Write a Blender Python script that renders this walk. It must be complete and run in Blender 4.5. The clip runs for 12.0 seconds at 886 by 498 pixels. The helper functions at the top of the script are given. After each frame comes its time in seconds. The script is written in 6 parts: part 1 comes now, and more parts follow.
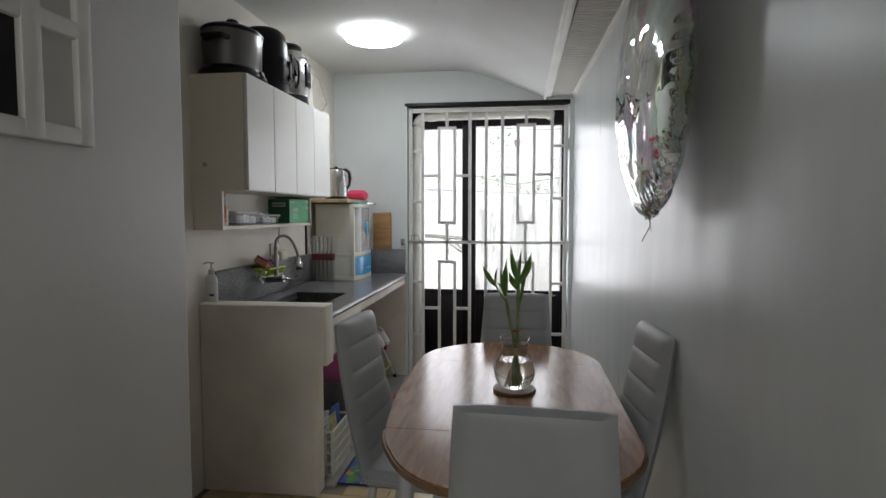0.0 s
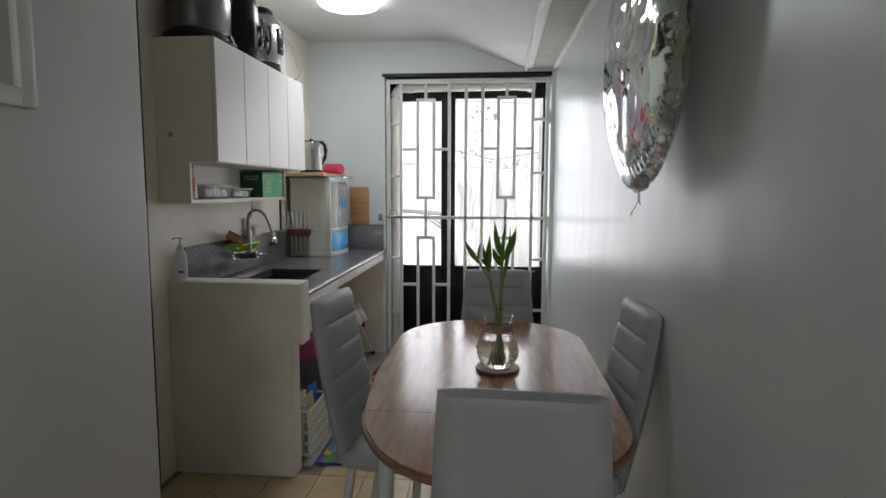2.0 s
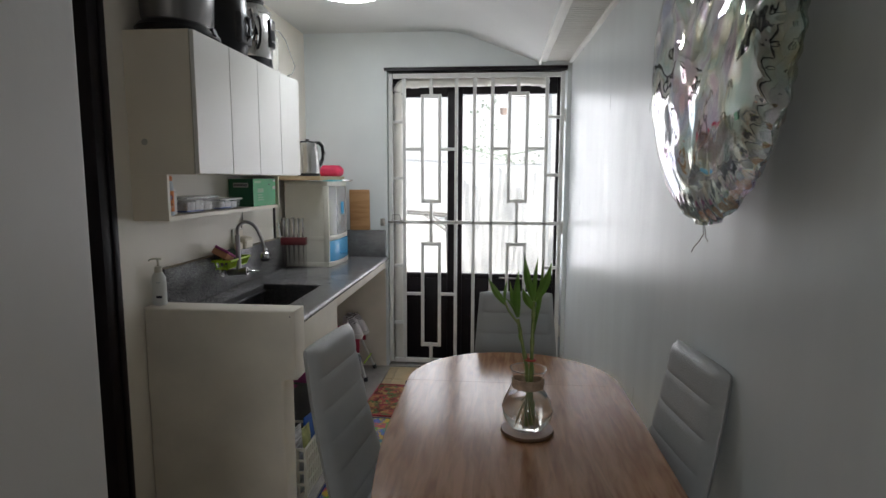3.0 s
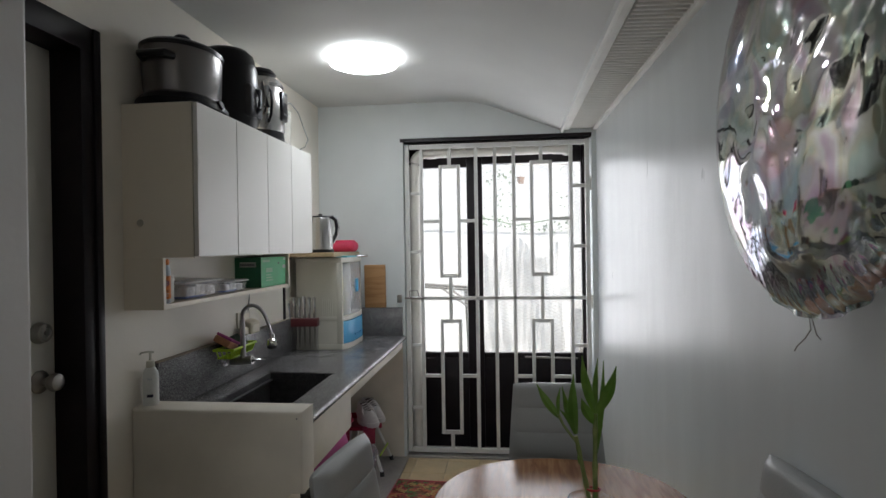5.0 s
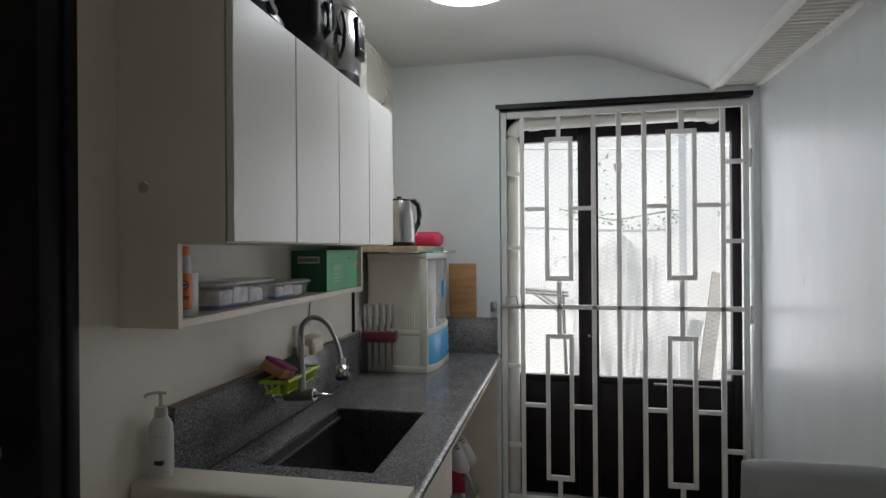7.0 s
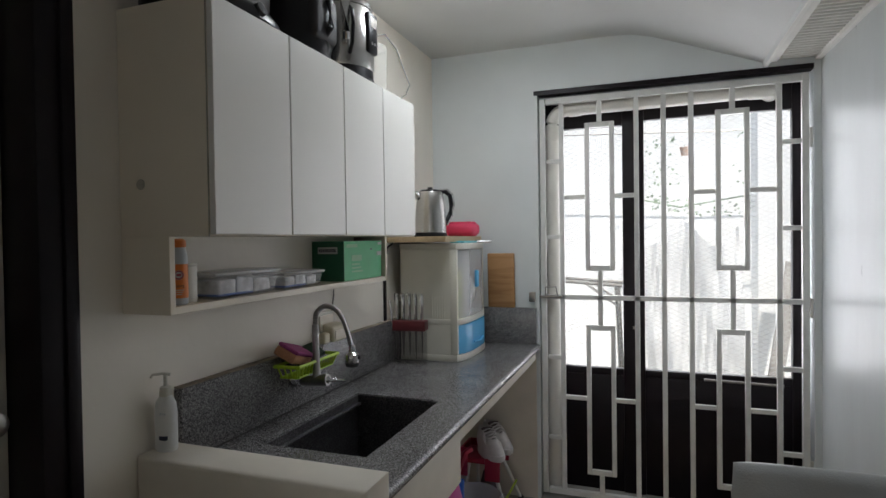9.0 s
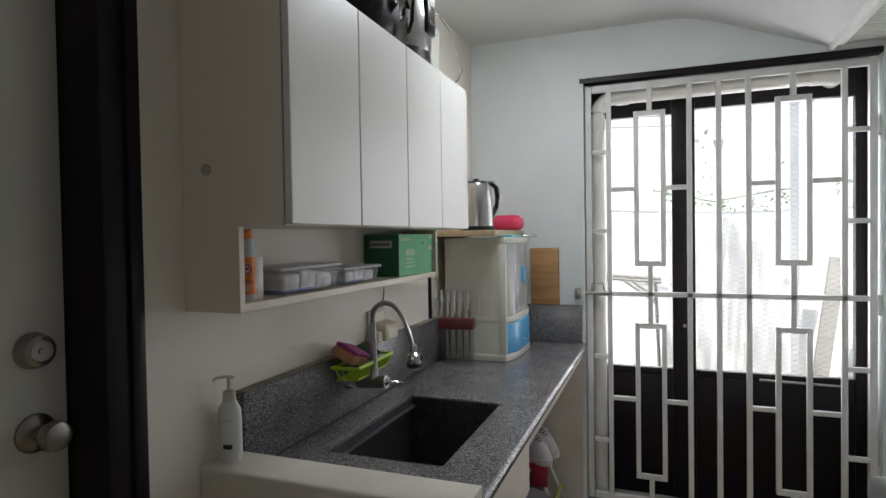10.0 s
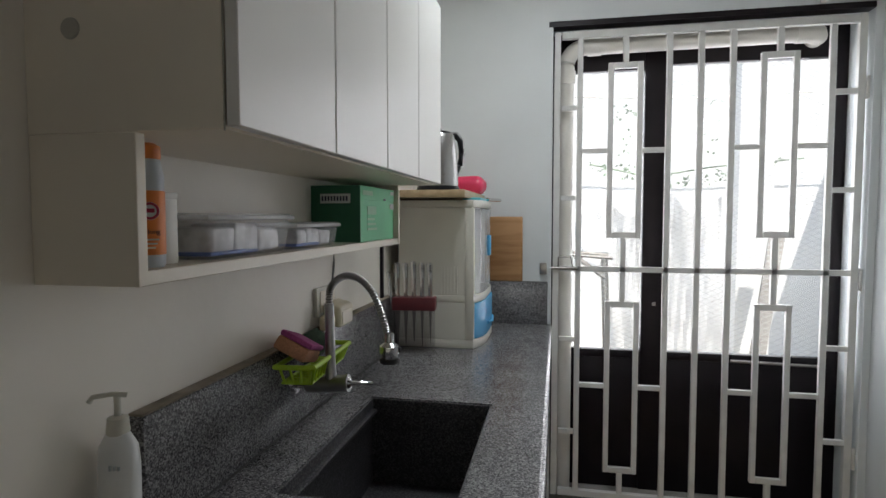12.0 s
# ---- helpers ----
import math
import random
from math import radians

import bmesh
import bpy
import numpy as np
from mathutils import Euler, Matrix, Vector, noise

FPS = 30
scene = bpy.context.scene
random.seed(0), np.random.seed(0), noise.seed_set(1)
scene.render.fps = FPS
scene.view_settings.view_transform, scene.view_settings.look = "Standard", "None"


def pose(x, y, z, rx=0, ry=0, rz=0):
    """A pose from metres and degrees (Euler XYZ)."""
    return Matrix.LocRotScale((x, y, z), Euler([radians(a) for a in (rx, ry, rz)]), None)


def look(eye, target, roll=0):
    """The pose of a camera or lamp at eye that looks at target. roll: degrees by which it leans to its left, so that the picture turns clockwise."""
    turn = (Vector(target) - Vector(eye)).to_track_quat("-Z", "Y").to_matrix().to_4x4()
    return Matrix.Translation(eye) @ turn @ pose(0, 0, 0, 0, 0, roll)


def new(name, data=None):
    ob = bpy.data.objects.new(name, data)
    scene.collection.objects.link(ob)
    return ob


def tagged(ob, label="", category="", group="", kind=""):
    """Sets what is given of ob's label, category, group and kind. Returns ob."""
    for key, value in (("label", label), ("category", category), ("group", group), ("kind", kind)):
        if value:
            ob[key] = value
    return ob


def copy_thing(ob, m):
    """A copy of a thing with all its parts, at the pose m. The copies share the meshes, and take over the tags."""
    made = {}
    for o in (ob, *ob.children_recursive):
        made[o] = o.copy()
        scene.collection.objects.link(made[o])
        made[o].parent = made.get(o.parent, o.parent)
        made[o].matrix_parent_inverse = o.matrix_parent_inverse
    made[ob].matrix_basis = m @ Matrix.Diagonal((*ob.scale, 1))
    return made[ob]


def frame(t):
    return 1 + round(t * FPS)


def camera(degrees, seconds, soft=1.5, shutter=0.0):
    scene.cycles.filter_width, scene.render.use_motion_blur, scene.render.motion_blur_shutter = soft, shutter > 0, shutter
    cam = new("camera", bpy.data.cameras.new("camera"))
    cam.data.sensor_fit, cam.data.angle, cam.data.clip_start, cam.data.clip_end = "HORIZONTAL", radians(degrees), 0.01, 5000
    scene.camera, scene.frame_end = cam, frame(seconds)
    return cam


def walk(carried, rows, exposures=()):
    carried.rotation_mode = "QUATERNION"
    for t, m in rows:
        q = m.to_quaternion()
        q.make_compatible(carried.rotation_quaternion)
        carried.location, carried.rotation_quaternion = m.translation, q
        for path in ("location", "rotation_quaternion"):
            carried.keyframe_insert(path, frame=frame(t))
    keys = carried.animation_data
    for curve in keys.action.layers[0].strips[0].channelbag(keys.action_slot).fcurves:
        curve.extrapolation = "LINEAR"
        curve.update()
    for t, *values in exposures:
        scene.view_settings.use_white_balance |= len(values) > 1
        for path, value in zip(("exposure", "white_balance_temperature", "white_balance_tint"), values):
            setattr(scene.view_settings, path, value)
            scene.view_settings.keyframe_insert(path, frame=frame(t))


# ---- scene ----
cam = camera(75.9, 12.0)
PATH = [
    (0, (0.868, -4.48, 1.305), (0.603, -2.501, 1.182), 0.0),
    (0.5, (0.886, -4.492, 1.284), (0.647, -2.511, 1.153), 0.1),
    (1, (0.892, -4.48, 1.281), (0.669, -2.498, 1.132), 0.2),
    (1.5, (0.875, -4.45, 1.287), (0.676, -2.468, 1.111), 0.1),
    (2, (0.847, -4.405, 1.296), (0.662, -2.424, 1.089), 0.2),
    (2.5, (0.796, -4.261, 1.334), (0.615, -2.284, 1.094), 0.2),
    (3, (0.766, -4.103, 1.394), (0.584, -2.126, 1.15), 0.2),
    (3.5, (0.759, -3.995, 1.436), (0.573, -2.015, 1.223), 0.1),
    (3.7, (0.76, -3.985, 1.446), (0.571, -2.002, 1.269), -0.0),
    (5.3, (0.639, -3.744, 1.42), (0.407, -1.758, 1.423), -0.9),
    (5.5, (0.571, -3.646, 1.41), (0.356, -1.658, 1.414), -0.9),
    (6, (0.514, -3.429, 1.425), (0.263, -1.445, 1.427), -0.9),
    (6.5, (0.427, -3.239, 1.393), (0.082, -1.269, 1.398), -0.7),
    (7, (0.316, -3.099, 1.393), (-0.094, -1.141, 1.395), -0.4),
    (7.2, (0.288, -3.058, 1.389), (-0.13, -1.102, 1.39), -0.4),
    (8.8, (0.54, -3.037, 1.387), (-0.129, -1.152, 1.362), -0.7),
    (9, (0.545, -3.042, 1.393), (-0.141, -1.164, 1.361), -0.8),
    (9.5, (0.482, -3.031, 1.386), (-0.23, -1.162, 1.352), -1.0),
    (10, (0.332, -2.995, 1.381), (-0.373, -1.124, 1.34), -0.9),
    (10.5, (0.221, -2.877, 1.365), (-0.45, -0.993, 1.315), -0.9),
    (11, (0.173, -2.722, 1.374), (-0.443, -0.82, 1.309), -0.9),
    (11.5, (0.139, -2.653, 1.346), (-0.437, -0.739, 1.272), -0.7),
    (12, (0.005, -2.63, 1.312), (-0.382, -0.671, 1.202), 0.0),
]
walk(cam, [(t, look(eye, target, roll)) for t, eye, target, roll in PATH], [(0, 0.42), (3.5, 0.45), (5.5, 0.18), (6, 0.11), (6.5, 0.0), (7, 0.0), (9, 0.19), (10.5, 0.52), (12, 0.40)])

# ---- world and light ----
world = bpy.data.worlds.new("sky")
scene.world = world
world.use_nodes = True
wn = world.node_tree.nodes
sky = wn.new("ShaderNodeTexSky")
sky.sky_type, sky.sun_disc = "NISHITA", False
sky.sun_elevation, sky.sun_rotation = radians(59), radians(151)
world.node_tree.links.new(sky.outputs[0], wn["Background"].inputs[0])
wn["Background"].inputs[1].default_value = 0.15

sun = new("sun", bpy.data.lights.new("sun", "SUN"))
sun.data.energy, sun.data.angle, sun.data.color = 5.0, radians(0.5), (1.0, 0.95, 0.88)
sun.matrix_world = look((2.2, -4.0, 7.6), (0, 0, 0))

door_light = new("door_daylight", bpy.data.lights.new("door_daylight", "AREA"))
door_light.data.shape, door_light.data.size, door_light.data.size_y = "RECTANGLE", 1.05, 1.3
door_light.data.energy, door_light.data.color = 13.0, (0.955, 0.95, 1.02)
door_light.matrix_world = look((0.62, 0.34, 1.36), (0.62, -3.0, 1.2))

lamp_light = new("ceiling_lamp_light", bpy.data.lights.new("ceiling_lamp_light", "AREA"))
lamp_light.data.shape, lamp_light.data.size = "DISK", 0.3
lamp_light.data.energy, lamp_light.data.color = 2.5, (0.88, 0.95, 1.06)
lamp_light.matrix_world = look((-0.025, -1.015, 2.348), (-0.025, -1.01501, 0))

# Unseen fill lamp, added behind the camera to brighten the near side.
rear_light = new("rear_fill", bpy.data.lights.new("rear_fill", "AREA"))
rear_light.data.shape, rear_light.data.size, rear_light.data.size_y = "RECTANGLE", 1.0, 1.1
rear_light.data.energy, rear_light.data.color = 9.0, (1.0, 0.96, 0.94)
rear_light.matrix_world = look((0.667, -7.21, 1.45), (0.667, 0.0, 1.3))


# ---- materials ----
def material(name, color, rough=0.5, metal=0.0, vary=0.08, scale=6.0, fine=0.0, fine_scale=90.0, bump=0.0,
             spec=0.5, coat=0.0, stretch=(1, 1, 1), color2=None, objrand=0.0, roughvary=0.0):
    m = bpy.data.materials.new(name)
    m.use_nodes = True
    nt = m.node_tree
    n, l = nt.nodes, nt.links
    b = n["Principled BSDF"]
    b.inputs["Roughness"].default_value = rough
    b.inputs["Metallic"].default_value = metal
    b.inputs["Specular IOR Level"].default_value = spec
    b.inputs["Coat Weight"].default_value = coat
    b.inputs["Coat Roughness"].default_value = 0.15
    tc = n.new("ShaderNodeTexCoord")
    mp = n.new("ShaderNodeMapping")
    mp.inputs["Scale"].default_value = stretch
    l.new(tc.outputs["Object"], mp.inputs["Vector"])
    big = n.new("ShaderNodeTexNoise")
    big.inputs["Scale"].default_value, big.inputs["Detail"].default_value = scale, 4
    l.new(mp.outputs[0], big.inputs["Vector"])
    small = n.new("ShaderNodeTexNoise")
    small.inputs["Scale"].default_value, small.inputs["Detail"].default_value = fine_scale, 2
    l.new(mp.outputs[0], small.inputs["Vector"])
    ramp = n.new("ShaderNodeValToRGB")
    c = color
    lo = color2 or tuple(v * (1 - vary * 2) for v in c)
    hi = c if color2 else tuple(min(1, v * (1 + vary)) for v in c)
    ramp.color_ramp.elements[0].position, ramp.color_ramp.elements[0].color = 0.3, (*lo, 1)
    ramp.color_ramp.elements[1].position, ramp.color_ramp.elements[1].color = 0.7, (*hi, 1)
    l.new(big.outputs[0], ramp.inputs[0])
    out = ramp.outputs[0]
    if fine:
        mx = n.new("ShaderNodeMix")
        mx.data_type, mx.blend_type = "RGBA", "OVERLAY"
        mx.inputs[0].default_value = fine
        l.new(out, mx.inputs[6])
        l.new(small.outputs[0], mx.inputs[7])
        out = mx.outputs[2]
    if objrand:
        oi = n.new("ShaderNodeObjectInfo")
        hs = n.new("ShaderNodeHueSaturation")
        mr = n.new("ShaderNodeMapRange")
        mr.inputs[3].default_value, mr.inputs[4].default_value = 1 - objrand, 1 + objrand
        l.new(oi.outputs["Random"], mr.inputs[0])
        l.new(mr.outputs[0], hs.inputs["Value"])
        l.new(out, hs.inputs["Color"])
        out = hs.outputs[0]
    l.new(out, b.inputs["Base Color"])
    if roughvary:
        rr = n.new("ShaderNodeMapRange")
        rr.inputs[3].default_value, rr.inputs[4].default_value = rough - roughvary, rough + roughvary
        l.new(big.outputs[0], rr.inputs[0])
        l.new(rr.outputs[0], b.inputs["Roughness"])
    if bump:
        bp = n.new("ShaderNodeBump")
        bp.inputs["Strength"].default_value, bp.inputs["Distance"].default_value = bump, 0.004
        l.new(small.outputs[0], bp.inputs["Height"])
        l.new(bp.outputs[0], b.inputs["Normal"])
    return m


def glass_material(name, color=(1, 1, 1), rough=0.02, ior=1.45, thin=False, opacity=0.15):
    m = bpy.data.materials.new(name)
    m.use_nodes = True
    nt = m.node_tree
    n, l = nt.nodes, nt.links
    b = n["Principled BSDF"]
    b.inputs["Base Color"].default_value = (*color, 1)
    b.inputs["Roughness"].default_value = rough
    if not thin:
        b.inputs["Transmission Weight"].default_value = 1.0
        b.inputs["IOR"].default_value = ior
        return m
    tr = n.new("ShaderNodeBsdfTransparent")
    mx = n.new("ShaderNodeMixShader")
    mx.inputs[0].default_value = opacity
    l.new(tr.outputs[0], mx.inputs[1])
    l.new(b.outputs[0], mx.inputs[2])
    l.new(mx.outputs[0], n["Material Output"].inputs[0])
    return m


def speckle_material(name, dark, mid, light, scale=220.0, rough=0.25):
    """Granite: three grain tones picked by cells of noise."""
    m = material(name, mid, rough=rough, spec=0.5)
    nt = m.node_tree
    n, l = nt.nodes, nt.links
    tc = n.new("ShaderNodeTexCoord")
    v = n.new("ShaderNodeTexVoronoi")
    v.inputs["Scale"].default_value = scale
    l.new(tc.outputs["Object"], v.inputs["Vector"])
    sep = n.new("ShaderNodeSeparateColor")
    l.new(v.outputs["Color"], sep.inputs[0])
    r = n.new("ShaderNodeValToRGB")
    e = r.color_ramp.elements
    e[0].position, e[0].color = 0.0, (*dark, 1)
    e[1].position, e[1].color = 1.0, (*light, 1)
    for p, c in ((0.28, dark), (0.36, mid), (0.7, mid), (0.8, light)):
        k = e.new(p)
        k.color = (*c, 1)
    l.new(sep.outputs[0], r.inputs[0])
    cloud = n.new("ShaderNodeTexNoise")
    cloud.inputs["Scale"].default_value = 9
    l.new(tc.outputs["Object"], cloud.inputs["Vector"])
    mx = n.new("ShaderNodeMix")
    mx.data_type, mx.blend_type = "RGBA", "OVERLAY"
    mx.inputs[0].default_value = 0.35
    l.new(r.outputs[0], mx.inputs[6])
    l.new(cloud.outputs[0], mx.inputs[7])
    l.new(mx.outputs[2], n["Principled BSDF"].inputs["Base Color"])
    return m


def wood_material(name, a, b_, scale=3.0, along="y", rough=0.35, coat=0.0, bands=9.0):
    """Straight wood grain that runs along one axis."""
    m = material(name, a, rough=rough, coat=coat)
    nt = m.node_tree
    n, l = nt.nodes, nt.links
    tc = n.new("ShaderNodeTexCoord")
    mp = n.new("ShaderNodeMapping")
    s = {"x": (0.12, 1, 1), "y": (1, 0.12, 1), "z": (1, 1, 0.12)}[along]
    mp.inputs["Scale"].default_value = s
    l.new(tc.outputs["Object"], mp.inputs["Vector"])
    g = n.new("ShaderNodeTexNoise")
    g.inputs["Scale"].default_value, g.inputs["Detail"].default_value = scale * bands, 6
    g.inputs["Distortion"].default_value = 0.6
    l.new(mp.outputs[0], g.inputs["Vector"])
    r = n.new("ShaderNodeValToRGB")
    r.color_ramp.elements[0].position, r.color_ramp.elements[0].color = 0.35, (*b_, 1)
    r.color_ramp.elements[1].position, r.color_ramp.elements[1].color = 0.62, (*a, 1)
    l.new(g.outputs[0], r.inputs[0])
    l.new(r.outputs[0], n["Principled BSDF"].inputs["Base Color"])
    return m


def floral_material(name, ground, colors, scale):
    """Woven mat with a bright floral print: blossoms are cells of many colours on a dark ground."""
    m = material(name, ground, rough=0.95, spec=0.1, bump=0.5, fine_scale=600)
    nt = m.node_tree
    n, l = nt.nodes, nt.links
    tc = n.new("ShaderNodeTexCoord")
    ns = n.new("ShaderNodeTexNoise")
    ns.inputs["Scale"].default_value = scale * 2
    l.new(tc.outputs["Object"], ns.inputs["Vector"])
    ad = n.new("ShaderNodeMix")
    ad.data_type, ad.blend_type = "RGBA", "ADD"
    ad.inputs[0].default_value = 0.08
    l.new(tc.outputs["Object"], ad.inputs[6])
    l.new(ns.outputs["Color"], ad.inputs[7])
    v = n.new("ShaderNodeTexVoronoi")
    v.inputs["Scale"].default_value = scale
    l.new(ad.outputs[2], v.inputs["Vector"])
    sep = n.new("ShaderNodeSeparateColor")
    l.new(v.outputs["Color"], sep.inputs[0])
    r = n.new("ShaderNodeValToRGB")
    r.color_ramp.interpolation = "CONSTANT"
    e = r.color_ramp.elements
    e[0].color, e[0].position = (*ground, 1), 0.0
    e[1].color, e[1].position = (*colors[-1], 1), 0.9
    for i, c in enumerate(colors[:-1]):
        k = e.new(0.2 + 0.7 * i / (len(colors) - 1))
        k.color = (*c, 1)
    l.new(sep.outputs[0], r.inputs[0])
    l.new(r.outputs[0], n["Principled BSDF"].inputs["Base Color"])
    return m


M = {}
M["wall_cream"] = material("cream_wall_paint", (0.87, 0.825, 0.735), rough=0.5, vary=0.03, scale=2.5, bump=0.12, fine_scale=45, spec=0.4)
M["wall_back"] = material("cool_white_wall_paint", (0.72, 0.76, 0.765), rough=0.5, vary=0.03, scale=2.5, bump=0.12, fine_scale=45, spec=0.4)
M["wall"] = material("wall_paint", (0.66, 0.65, 0.63), rough=0.5, vary=0.03, scale=2.5, bump=0.12, fine_scale=45, spec=0.4)
M["wall_gloss"] = material("glossy_wall_paint", (0.67, 0.705, 0.71), rough=0.31, vary=0.03, scale=2.2, spec=0.55, roughvary=0.09, stretch=(1, 3.0, 0.7))


def roller_bump(m, layers):
    """Brushed and rolled unevenness in thick gloss paint: (scale along y and z, depth in metres) for each layer."""
    n, l = m.node_tree.nodes, m.node_tree.links
    tc = n.new("ShaderNodeTexCoord")
    normal = None
    for sy, sz, depth in layers:
        mp = n.new("ShaderNodeMapping")
        mp.inputs["Scale"].default_value = (1.0, sy, sz)
        l.new(tc.outputs["Object"], mp.inputs["Vector"])
        t = n.new("ShaderNodeTexNoise")
        t.inputs["Scale"].default_value, t.inputs["Detail"].default_value = 1.0, 2.0
        l.new(mp.outputs[0], t.inputs["Vector"])
        bp = n.new("ShaderNodeBump")
        bp.inputs["Strength"].default_value, bp.inputs["Distance"].default_value = 1.0, depth
        l.new(t.outputs[0], bp.inputs["Height"])
        if normal:
            l.new(normal, bp.inputs["Normal"])
        normal = bp.outputs[0]
    l.new(normal, n["Principled BSDF"].inputs["Normal"])


roller_bump(M["wall_gloss"], ((2.4, 1.9, 0.0055), (8.0, 3.0, 0.0017)))

M["ceiling"] = material("ceiling_paint", (0.70, 0.71, 0.70), rough=0.7, vary=0.03, scale=2, bump=0.08, fine_scale=30, spec=0.3)
M["plaster"] = material("cream_plaster", (0.76, 0.71, 0.62), rough=0.55, vary=0.05, scale=5, bump=0.2, fine_scale=25, spec=0.4)
M["grille"] = material("vent_plastic", (0.80, 0.79, 0.74), rough=0.5, vary=0.04)
# Near-black colour puts the shade between the vent slats into the backing.
M["vent_recess"] = material("vent_recess_shade", (0.07, 0.068, 0.062), rough=0.9, vary=0.15, scale=9)
M["organiser"] = material("ivory_plastic", (0.64, 0.625, 0.545), rough=0.38, vary=0.03)
M["milky"] = glass_material("milky_plastic", (0.93, 0.94, 0.96), 0.20, thin=True, opacity=0.24)
M["milky_rim"] = glass_material("milky_plastic_rim", (0.93, 0.94, 0.95), 0.25, thin=True, opacity=0.5)
M["tile"] = material("yellow_tile", (0.55, 0.42, 0.24), rough=0.3, vary=0.08, scale=7, objrand=0.07, fine=0.15)
M["grout"] = material("grout", (0.28, 0.23, 0.17), rough=0.9, vary=0.1)
M["concrete"] = material("concrete", (0.36, 0.34, 0.31), rough=0.85, vary=0.12, scale=5, fine=0.3, fine_scale=120, bump=0.3)
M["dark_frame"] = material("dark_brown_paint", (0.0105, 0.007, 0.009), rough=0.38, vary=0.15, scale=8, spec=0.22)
M["door_white"] = material("door_paint", (0.76, 0.74, 0.67), rough=0.5, vary=0.03, scale=3, bump=0.05)
M["white_metal"] = material("white_enamel", (0.74, 0.74, 0.71), rough=0.4, vary=0.05, scale=12, bump=0.1)
M["pvc"] = material("pvc_pipe", (0.72, 0.70, 0.64), rough=0.4, vary=0.05, scale=5)
M["steel"] = material("brushed_steel", (0.50, 0.49, 0.475), rough=0.26, metal=1.0, vary=0.02, scale=3, fine_scale=200, bump=0.02)
M["chrome"] = material("chrome", (0.68, 0.68, 0.68), rough=0.12, metal=1.0, vary=0.02)
M["galvanised"] = material("galvanised_wire", (0.64, 0.64, 0.63), rough=0.5, metal=0.2, vary=0.1)
M["steel_dark"] = material("dark_brushed_steel", (0.20, 0.19, 0.185), rough=0.30, metal=1.0, vary=0.03, scale=3)
M["tap_metal"] = material("dull_chrome", (0.42, 0.41, 0.40), rough=0.30, metal=1.0, vary=0.12, scale=14)
M["iron"] = material("worn_nickel", (0.36, 0.34, 0.31), rough=0.32, metal=1.0, vary=0.1, scale=20)
M["laminate"] = material("cream_laminate", (0.87, 0.795, 0.66), rough=0.38, vary=0.02, scale=3, spec=0.45)
M["laminate_door"] = material("white_laminate", (0.80, 0.785, 0.74), rough=0.33, vary=0.01, scale=1.5, spec=0.4)
M["edge"] = material("board_edge", (0.52, 0.49, 0.41), rough=0.6, vary=0.1)
M["granite"] = speckle_material("grey_granite", (0.055, 0.053, 0.055), (0.155, 0.152, 0.155), (0.31, 0.305, 0.305), 400, 0.25)
M["joint_dark"] = material("dark_joint", (0.035, 0.033, 0.03), rough=0.7, vary=0.2, scale=30)
M["joint_tan"] = material("stained_caulk", (0.30, 0.25, 0.19), rough=0.7, vary=0.25, scale=18)
M["sink"] = speckle_material("dark_sink_stone", (0.022, 0.021, 0.023), (0.055, 0.053, 0.056), (0.13, 0.128, 0.132), 330, 0.38)
M["black_plastic"] = material("black_plastic", (0.008, 0.008, 0.010), rough=0.30, vary=0.15, spec=0.3)
M["black_matte"] = material("black_rubber", (0.02, 0.02, 0.022), rough=0.6, vary=0.15)
M["white_plastic"] = material("white_plastic", (0.66, 0.64, 0.55), rough=0.38, vary=0.03)
M["grey_leather"] = material("pale_grey_leatherette", (0.40, 0.412, 0.41), rough=0.42, vary=0.04, scale=6, bump=0.25, fine_scale=260, spec=0.45)
M["chair_leg"] = material("chair_leg_enamel", (0.60, 0.61, 0.60), rough=0.35, vary=0.03)
M["table_wood"] = wood_material("table_laminate", (0.46, 0.238, 0.118), (0.275, 0.128, 0.058), 3.4, "y", 0.17, 0.0, 17.0)
M["table_wood"].node_tree.nodes["Principled BSDF"].inputs["Specular IOR Level"].default_value = 0.6
M["table_edge"] = wood_material("table_edge", (0.27, 0.15, 0.085), (0.18, 0.095, 0.05), 3, "y", 0.4)
M["wood_board"] = wood_material("bamboo_board", (0.48, 0.27, 0.12), (0.36, 0.18, 0.07), 4, "x", 0.45)
M["shelf_wood"] = wood_material("shelf_wood", (0.50, 0.38, 0.23), (0.38, 0.28, 0.16), 3, "y", 0.5)
M["clear"] = glass_material("vase_glass", (1, 1, 1), 0.0, 1.45)
M["water"] = glass_material("vase_water", (0.97, 0.97, 0.90), 0.0, 1.33)
M["pane"] = glass_material("window_glass", (0.9, 0.95, 0.95), 0.02, thin=True, opacity=0.07)
M["clear_plastic"] = glass_material("clear_plastic", (0.86, 0.88, 0.90), 0.20, thin=True, opacity=0.32)
M["frosted"] = glass_material("frosted_plastic", (0.8, 0.84, 0.82), 0.3, thin=True, opacity=0.10)
M["smoke_plastic"] = glass_material("smoky_plastic", (0.20, 0.17, 0.16), 0.06, thin=True, opacity=0.16)
M["packets"] = material("pale_packets", (0.80, 0.81, 0.83), rough=0.45, vary=0.22, scale=38)
M["ivory"] = material("aged_ivory_plastic", (0.78, 0.71, 0.54), rough=0.4, vary=0.05)
M["blue_plastic"] = material("blue_plastic", (0.10, 0.42, 0.72), rough=0.25, vary=0.03)
M["deep_blue"] = material("deep_blue_plastic", (0.02, 0.12, 0.50), rough=0.35, vary=0.05)
